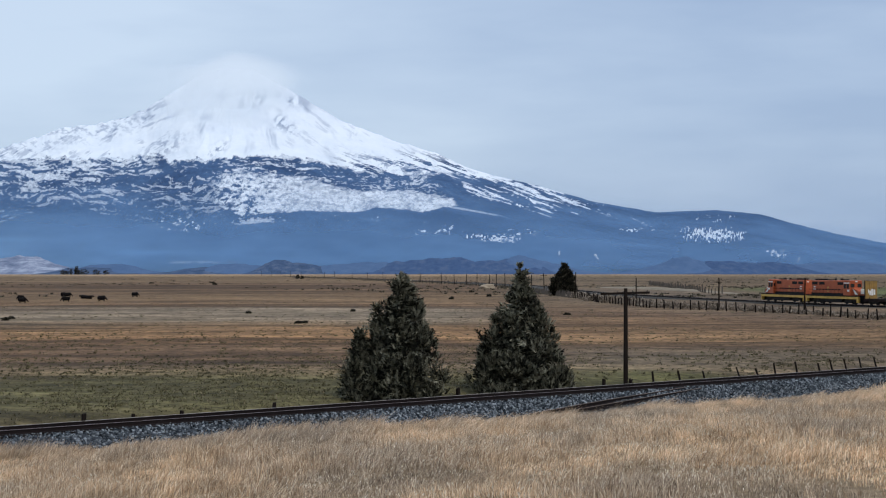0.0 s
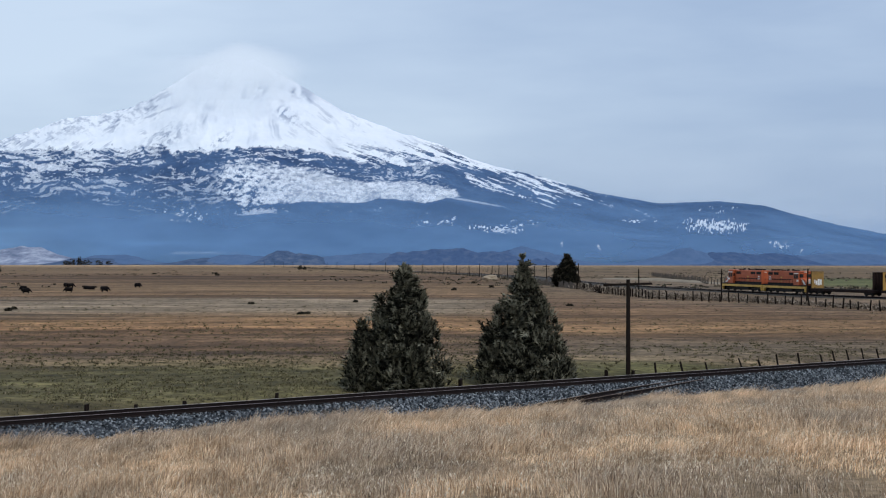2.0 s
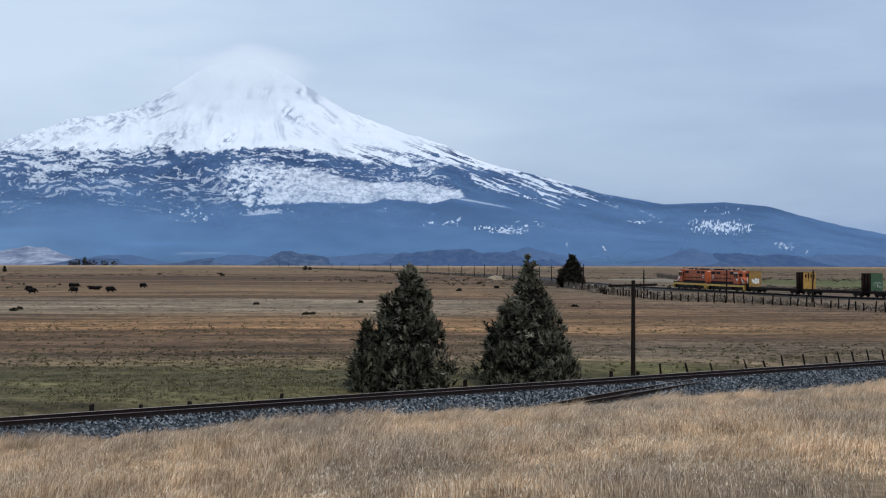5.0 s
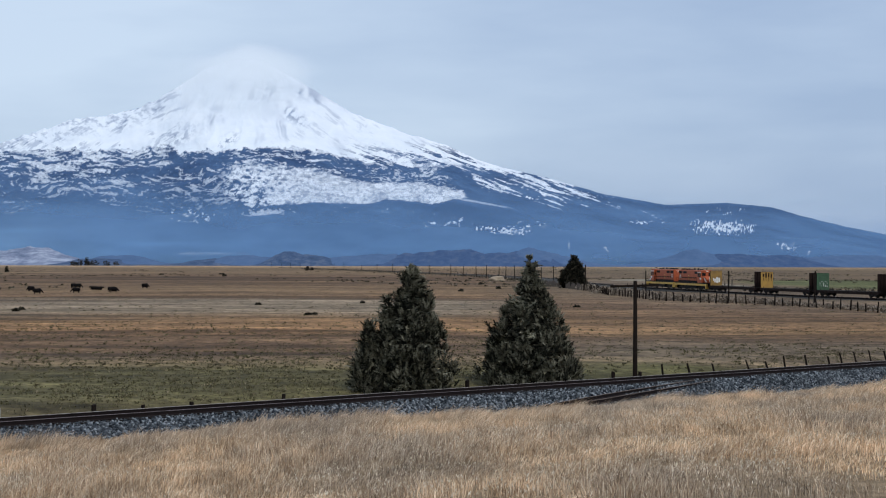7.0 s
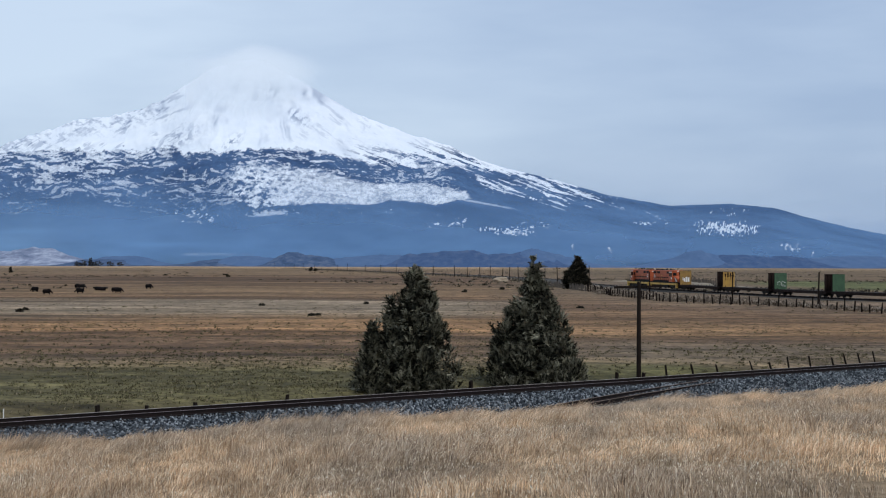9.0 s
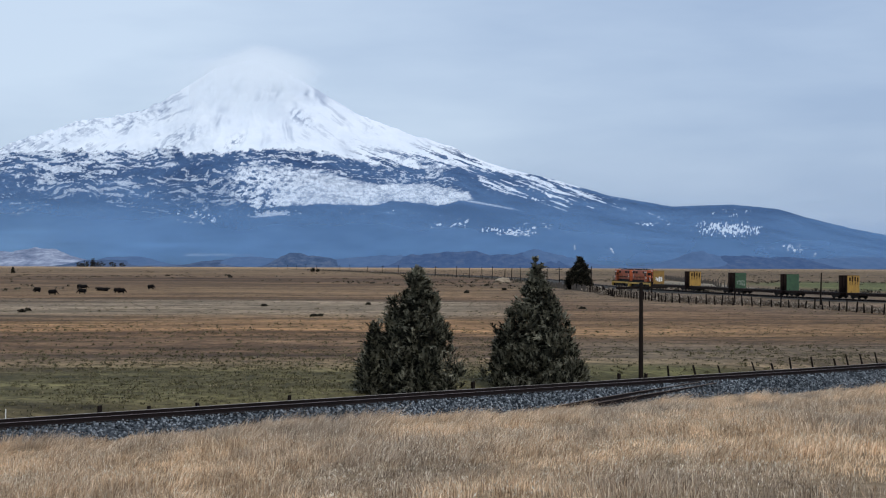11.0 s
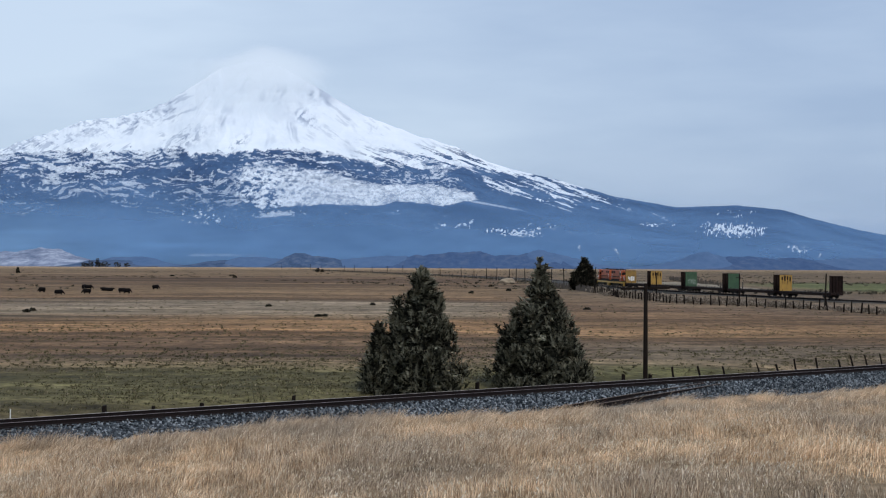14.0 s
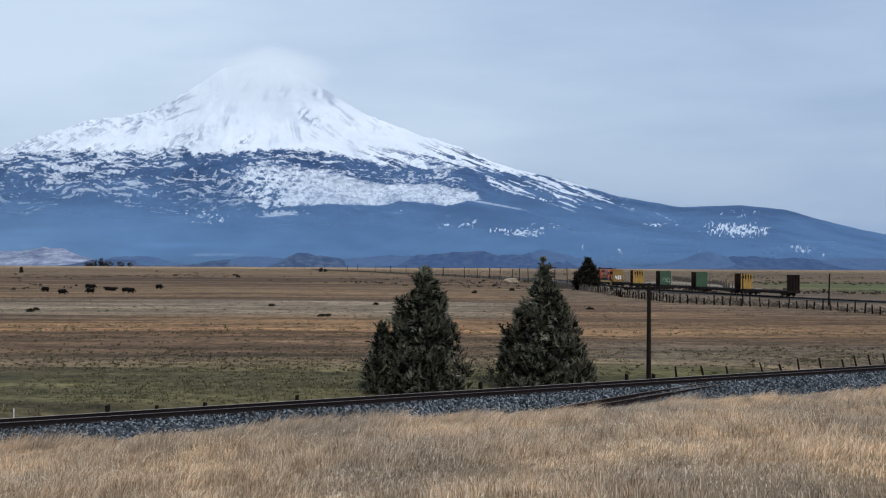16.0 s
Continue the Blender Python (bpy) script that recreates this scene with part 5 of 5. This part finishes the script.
# ---- small things beside the near track
def stake():
    p = along(-21.6, -6.2)
    z = float(ground_z(p.x, p.y))
    bm = bmesh.new()
    box(bm, -0.022, 0.022, -0.02, 0.02, -0.2, 0.72, 0.005)
    ob = link_mesh("stake", bm, M_WHITE)
    ob.location = (p.x, p.y, z)
    tagged(ob, "pale wooden stake in the green grass", "stake")


def boulder(x, y, r, seed):
    bm = bmesh.new()
    bmesh.ops.create_icosphere(bm, subdivisions=3, radius=r)
    for v in bm.verts:
        n = v.co.normalized()
        v.co = n * r * (1 + 0.35 * noise.noise(n * 1.7 + Vector((seed, 0, 0))) + 0.1 * noise.noise(n * 6))
        v.co.z *= 0.6
    ob = link_mesh("rock", bm, worn("pale_field_stone", (0.34, 0.29, 0.24), (0.2, 0.17, 0.14), 3.0, 0.9, 0, 18, 0.6))
    ob.location = (x, y, float(ground_z(x, y)) + 0.22 * r)
    tagged(ob, "pale stone at the foot of the ballast", "rock")


stake()
boulder(-13.6, 59.1, 0.3, 2.0)
boulder(-12.2, 59.9, 0.2, 5.0)
for k, (s, u) in enumerate(((-2.0, 4.6), (0.4, 4.4))):
    bm = bmesh.new()
    box(bm, -0.9, 0.9, -0.12, 0.12, 0.0, 0.18, 0.02)
    ob = link_mesh("old_tie", bm, worn("rusty_brown_timber", (0.11, 0.055, 0.035), (0.06, 0.035, 0.025), 1.5, 0.9, 0, 18, 0.6))
    p = along(s, u)
    ob.matrix_world = pose(p.x, p.y, float(ground_z(p.x, p.y)) + 0.05, 0, 0, 36 + 8 * k)
    tagged(ob, "discarded brown timber at the ballast's edge", "timber", group="old timbers")


# ---- grass, tufts and brush
def blades(x, y, z, rng, height, width, lean, spread):
    """Single bent blades, a folded kite each; lean is the drift of the tips."""
    n = len(x)
    th = rng.uniform(0, 2 * np.pi, n)
    h = height * rng.uniform(0.35, 1.2, n)
    off = (np.stack([np.cos(th), np.sin(th)], -1) * spread + lean) * h[:, None] * rng.uniform(0.3, 1.3, (n, 1))
    ph = rng.uniform(0, np.pi, n)
    s = np.stack([np.cos(ph) * width, np.sin(ph) * width, 0 * ph], -1)
    foot = np.stack([x, y, z - 0.03], -1)
    mid = foot + np.concatenate([0.3 * off, (h * 0.58)[:, None]], 1)
    tip = foot + np.concatenate([off, (h * rng.uniform(0.72, 1.0, n))[:, None]], 1)
    v = np.stack([foot, mid - s, tip, mid + s], 1).reshape(-1, 3)
    return v, np.arange(n * 4).reshape(-1, 4)


def bank_grass():
    rng = np.random.RandomState(77)
    n = 44000
    y = 20 + 64 * rng.uniform(0, 1, n) ** 0.7
    x = rng.uniform(-0.36, 0.36, n) * (y + 5)
    u = off_track(x, y)
    rag = fbm(x / 2.2, y / 2.2, 17, 3)
    s = (x - TRACK_P[0]) * TRACK_D[0] + (y - TRACK_P[1]) * TRACK_D[1]
    keep = (u > 4.3 + 1.6 * rag + 1.0 * smooth(-10, -4, s) * smooth(22, 14, s)) & (u < 58)
    x, y, u = x[keep], y[keep], u[keep]
    per = 16
    clump = fbm(x / 3.0, y / 3.0, 23, 4)
    crest = smooth(24, 9, u)
    hgt = (0.17 + 0.24 * smooth(0.40, 0.62, clump) + 0.24 * crest * smooth(0.40, 0.60, fbm(x / 1.9, y / 3.5, 25, 3))) * (0.22 + 0.78 * smooth(5.4, 10.5, u)) * rng.uniform(0.55, 1.4, len(x))
    gust = fbm(x / 6, y / 6, 27, 3)
    lean = np.stack([0.12 + 0.5 * crest + 1.8 * (gust - 0.46) * (0.5 + 0.5 * crest) + rng.normal(0, 0.22, len(x)), rng.normal(-0.05, 0.2, len(x))], -1)
    m = len(x) * per
    bx = np.repeat(x, per) + rng.normal(0, 0.10, m)
    by = np.repeat(y, per) + rng.normal(0, 0.10, m)
    v, f = blades(bx, by, ground_z(bx, by), rng, np.repeat(hgt, per), 0.0062, np.repeat(lean, per, 0), 0.34)
    tagged(sheet("bank_grass", v, f, M_GRASS), "tall dry tan grass bending in the wind", "grass", kind="stuff")
    # seed heads at the tips of some stems, thickest on the near slope
    far = smooth(14, 30, off_track(bx, by))
    pick = rng.rand(m) < 0.025 + 0.20 * far * smooth(0.40, 0.55, fbm(bx / 4, by / 4, 35, 3))
    tips = v.reshape(-1, 4, 3)[:, 2][pick]
    d = np.stack([rng.uniform(-0.8, 0.8, len(tips)), rng.uniform(-0.4, 0.4, len(tips)), np.ones(len(tips))], -1) * rng.uniform(0.015, 0.04, (len(tips), 1))
    ph = rng.uniform(0, np.pi, len(tips))
    s = np.stack([np.cos(ph), np.sin(ph), 0 * ph], -1) * rng.uniform(0.006, 0.012, (len(tips), 1))
    q = np.stack([tips - d, tips + s, tips + d, tips - s], 1).reshape(-1, 3)
    tagged(sheet("seed_heads", q, np.arange(len(q)).reshape(-1, 4), M_SEED), "pale dry seed heads of the bank grass", "grass", kind="stuff")


def field_tufts():
    rng = np.random.RandomState(78)
    n = 18000
    y = 66 / (1 - rng.uniform(0, 0.80, n))
    x = rng.uniform(-0.34, 0.34, n) * y
    keep = (off_track(x, y) < -3.8) & (fbm(x / 14, y / 14, 29, 3) + rng.uniform(-0.2, 0.2, n) > 0.44)
    x, y = x[keep], y[keep]
    per = 7
    bx = np.repeat(x, per) + rng.normal(0, 0.13, len(x) * per)
    by = np.repeat(y, per) + rng.normal(0, 0.13, len(x) * per)
    v, f = blades(bx, by, ground_z(bx, by), rng, 0.15, 0.03, np.array((0.1, 0)), 0.8)
    tagged(sheet("field_grass", v, f, M_TUFT), "sparse brown and olive bunch grass of the pasture", "grass", kind="stuff")


def field_clumps():
    rng = np.random.RandomState(81)
    n = 2000
    y = 95 / (1 - rng.uniform(0, 0.80, n))
    x = rng.uniform(-0.34, 0.34, n) * y
    keep = (fbm(x / 40, y / 22, 37, 4) + rng.uniform(-0.08, 0.08, n) > 0.52)
    c = np.stack([x, y, ground_z(x, y)], -1)[keep]
    size = rng.uniform(0.3, 0.9, len(c)) * np.clip(c[:, 1] / 170, 0.6, 1.6)
    pts = np.repeat(c, 5, 0) + rng.normal(0, 0.14, (len(c) * 5, 3)) * np.repeat(size, 5)[:, None] * np.array((1.4, 1.0, 0.3))
    v, f = sprays(pts, np.tile((0.0, 0.0, 0.2), (len(pts), 1)), rng, 4, 0.15, 0.035)
    tagged(sheet("field_clumps", v, f, M_TUFT), "dark low clumps of weeds scattered over the pasture", "weeds", kind="stuff")


field_clumps()


def fence_brush():
    rng = np.random.RandomState(79)
    line = np.array([(66, 199), (60, 216), (51.5, 249), (46, 262), (39, 279), (37.2, 294), (34.5, 318), (33.5, 345), (33, 375), (34, 420)], float)
    s = np.concatenate([[0], np.cumsum(np.hypot(*np.diff(line, axis=0).T))])
    t = rng.uniform(0, s[-1], 900)
    c = np.stack([np.interp(t, s, line[:, 0]) + rng.normal(0, 1.2, 900) + 0.8, np.interp(t, s, line[:, 1]) + rng.normal(0, 1.6, 900) + 1.5, np.zeros(900)], -1)
    heap = np.array((36.6, 338.0, 0.0)) + rng.normal(0, 1, (70, 3)) * np.array((2.2, 4.0, 0.0))
    c = np.concatenate([c, heap])
    big = rng.uniform(0.4, 1.1, 970) * (0.55 + 0.6 * smooth(238, 262, c[:, 1]))
    pts, out = [], []
    for p, r in zip(c, big):
        d = rng.normal(0, 1, (19, 3))
        d /= np.linalg.norm(d, axis=1, keepdims=True)
        d[:, 2] = np.abs(d[:, 2])
        pts.append(p + d * r * rng.uniform(0.4, 1.0, (19, 1)) + np.array((0, 0, 0.05)))
        out.append(d)
    v, f = sprays(np.concatenate(pts), np.concatenate(out), rng, 3, 0.36, 0.085)
    tagged(sheet("dry_brush", v, f, M_BRUSH), "grey dry brush heaped along the fence", "brush", kind="stuff")


def plain_brush():
    """Low sage and weeds beyond the far track and along the old embankment."""
    rng = np.random.RandomState(83)
    y = 360 / (1 - rng.uniform(0, 0.80, 2600))
    x = rng.uniform(-0.30, 0.34, 2600) * y
    keep = fbm(x / 70, y / 120, 39, 4) + rng.uniform(-0.1, 0.1, 2600) > 0.54
    line = rng.uniform(430, 1500, 520)
    far = FAR_XYZ[FAR_XYZ[:, 1] > 400]
    lx = np.interp(line, far[:, 1], far[:, 0]) - 5 + rng.normal(0, 2.5, 520)
    x, y = np.concatenate([x[keep], lx]), np.concatenate([y[keep], line])
    size = rng.uniform(0.25, 0.8, len(x)) * np.clip(y / 420, 0.6, 1.7)
    c = np.stack([x, y, ground_z(x, y)], -1)
    pts = np.repeat(c, 7, 0) + np.abs(rng.normal(0, 0.5, (len(c) * 7, 3))) * rng.choice([-1, 1], (len(c) * 7, 3)) * np.repeat(size, 7)[:, None] * np.array((1.6, 1.2, 0.0))
    v, f = sprays(pts, np.tile((0.0, 0.0, 0.3), (len(pts), 1)), rng, 3, 0.55, 0.16)
    tagged(sheet("plain_brush", v, f, M_SAGE), "dull sage brush dotted over the far plain", "brush", kind="stuff")


plain_brush()
bank_grass()
field_tufts()
fence_brush()


# ---- steam and the summit cloud
M_STEAM = worn("white_steam", (0.85, 0.87, 0.9), (0.7, 0.74, 0.8), 0.3, 1.0, 0, 1.0, 0.4)


def steam_plume(a, y, e0, height, lean, seed):
    rng = random.Random(seed)
    bm = bmesh.new()
    for k in range(9):
        t = k / 8
        r = height * (0.07 + 0.16 * t * rng.uniform(0.6, 1.2))
        m = pose(lean * t * height + rng.uniform(-0.1, 0.1) * height, 0, t * height) @ Matrix.Diagonal((r, r, r * 1.2, 1))
        bmesh.ops.create_icosphere(bm, subdivisions=2, radius=1.0, matrix=m)
    for v in bm.verts:
        v.co += Vector((noise.noise(v.co * 0.5), 0, noise.noise(v.co * 0.5 + Vector((9, 0, 0))))) * height * 0.08
    ob = link_mesh("steam_plume", bm, M_STEAM, True)
    ob.location = ((a - 784) * UNIT * y, y, EYE + e0 * UNIT * y)
    tagged(ob, "small white plume of steam before the far hills", "steam", group="far steam plumes")


for k, (a, e, h, lean) in enumerate(((990, 24, 9.0, -0.1), (1060, 17, 9.5, -0.75), (1411, 13, 7.5, 0.5))):
    steam_plume(a, 2690 + 1900 * e / float(skyline(a)), e, h, lean, k + 1)


def cloud_material():
    mat, nt, b = nodes_of("self_lit_cloud", 1.0, 0, 0.0)
    at = nt.nodes.new("ShaderNodeAttribute")
    at.attribute_name = "thickness"
    # the cloud glows by itself, in place of sunlight falling on it
    glow = nt.nodes.new("ShaderNodeEmission")
    glow.inputs["Color"].default_value = (0.655, 0.77, 0.935, 1)
    tr = nt.nodes.new("ShaderNodeBsdfTransparent")
    mix = nt.nodes.new("ShaderNodeMixShader")
    nt.links.new(at.outputs["Fac"], mix.inputs[0])
    nt.links.new(tr.outputs[0], mix.inputs[1])
    nt.links.new(glow.outputs[0], mix.inputs[2])
    nt.links.new(mix.outputs[0], nt.nodes["Material Output"].inputs["Surface"])
    return mat


def cloud_layer(parent, gap, a0, e0, ra, re, top, seed, mat):
    """One thin veil of the cloud, lying a gap before the slope."""
    n, m = 90, 60
    uu, vv = np.meshgrid(np.linspace(-1, 1, n), np.linspace(-1, 1, m), indexing="ij")
    r = np.hypot(uu, vv)
    rag = fbm(uu * 1.6 + 5, vv * 1.8, seed, 4, 0.42)
    thick = top * smooth(1.0, 0.0, r + 0.7 * (rag - 0.5)) * smooth(1.0, 0.7, r)
    e = e0 + re * vv - 0.10 * ra * uu * uu
    yy = np.minimum(2700 + 1900 * e / skyline(a0 + ra * uu), 4750) - gap + 12 * (rag - 0.5)
    x = (a0 - 784 + ra * uu) * UNIT * yy
    z = EYE + e * UNIT * yy
    i = (np.arange(n - 1)[:, None] * m + np.arange(m - 1)[None]).ravel()
    ob = sheet("cloud_veil", np.stack([x, yy, z], -1).reshape(-1, 3), np.stack([i, i + m, i + m + 1, i + 1], -1), mat, True)
    at = ob.data.attributes.new("thickness", "FLOAT", "POINT")
    at.data.foreach_set("value", thick.astype(np.float32).ravel())
    ob.parent = parent


CLOUD = empty("summit_cloud")
tagged(CLOUD, "soft white self-lit cloud cap over the volcano's summit", "cloud")
_cm = cloud_material()
cloud_layer(CLOUD, 25, 425, 352, 135, 44, 0.75, 501, _cm)
cloud_layer(CLOUD, 40, 420, 338, 125, 52, 0.6, 511, _cm)
cloud_layer(CLOUD, 55, 425, 318, 130, 78, 0.55, 521, _cm)
cloud_layer(CLOUD, 70, 330, 318, 190, 62, 0.35, 531, _cm)


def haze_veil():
    """Upright see-through sheet, painted as the blue haze before the volcano."""
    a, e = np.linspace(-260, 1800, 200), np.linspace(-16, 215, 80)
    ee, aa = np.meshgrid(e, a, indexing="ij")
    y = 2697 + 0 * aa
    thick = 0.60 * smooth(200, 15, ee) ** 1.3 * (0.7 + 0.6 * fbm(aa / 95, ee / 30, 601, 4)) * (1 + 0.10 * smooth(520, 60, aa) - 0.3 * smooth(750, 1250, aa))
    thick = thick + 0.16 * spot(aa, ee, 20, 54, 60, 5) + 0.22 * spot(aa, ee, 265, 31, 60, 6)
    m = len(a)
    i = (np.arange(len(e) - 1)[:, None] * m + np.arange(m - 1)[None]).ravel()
    mat, nt, b = nodes_of("haze_sheet", 1.0, 0, 0.0)
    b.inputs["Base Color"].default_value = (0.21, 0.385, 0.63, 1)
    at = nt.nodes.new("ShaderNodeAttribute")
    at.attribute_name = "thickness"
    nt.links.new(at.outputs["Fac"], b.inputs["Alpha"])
    ob = sheet("haze_sheet", np.stack([(aa - 784) * UNIT * y, y, EYE + ee * UNIT * y], -1).reshape(-1, 3), np.stack([i, i + 1, i + m + 1, i + m], -1), mat)
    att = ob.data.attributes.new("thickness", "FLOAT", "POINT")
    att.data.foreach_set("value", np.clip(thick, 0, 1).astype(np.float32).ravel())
    tagged(ob, "upright see-through sheet painted as valley haze", "haze", kind="structure")


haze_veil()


# ---- what moves
def motions():
    times = [0.5 * k for k in range(33)]
    for ob, ahead, half, turned in TRAIN:
        walk(ob, [(t, vehicle_pose(t, ahead, half, turned)) for t in times])
    # wheels roll without slipping
    rolled = {ob: (-1 if turned else 1) for ob, _, _, turned in TRAIN}
    for wheel, x, ob in WHEELS:
        walk(wheel, [(k / 15, pose(x, 0, 0.5, 0, math.degrees(8.46 * k / 15 / 0.48) * rolled[ob] % 360, 0)) for k in range(241)])
    z = float(ground_z(on_plain(56, 322), 322))
    walk(ROAMER, [(t, pose(on_plain(a, 322), 322, z, 0, 0, turn)) for t, a, turn in ((0, 40, 4), (3.5, 42, 6), (7, 48, 8), (9, 58, 8), (12.5, 66, 12), (16, 67, 20))])
    z = float(ground_z(on_plain(184, 336), 336))
    walk(GRAZER, [(t, pose(on_plain(a, 336), 336, z, 0, 0, turn)) for t, a, turn in ((0, 180, 0), (8, 184, 4), (12.5, 187, -6), (16, 189, -10))])
    walk(CLOUD, [(t, pose(1.5 * t, 0, 0)) for t in (0, 4, 8, 12, 16)])


motions()
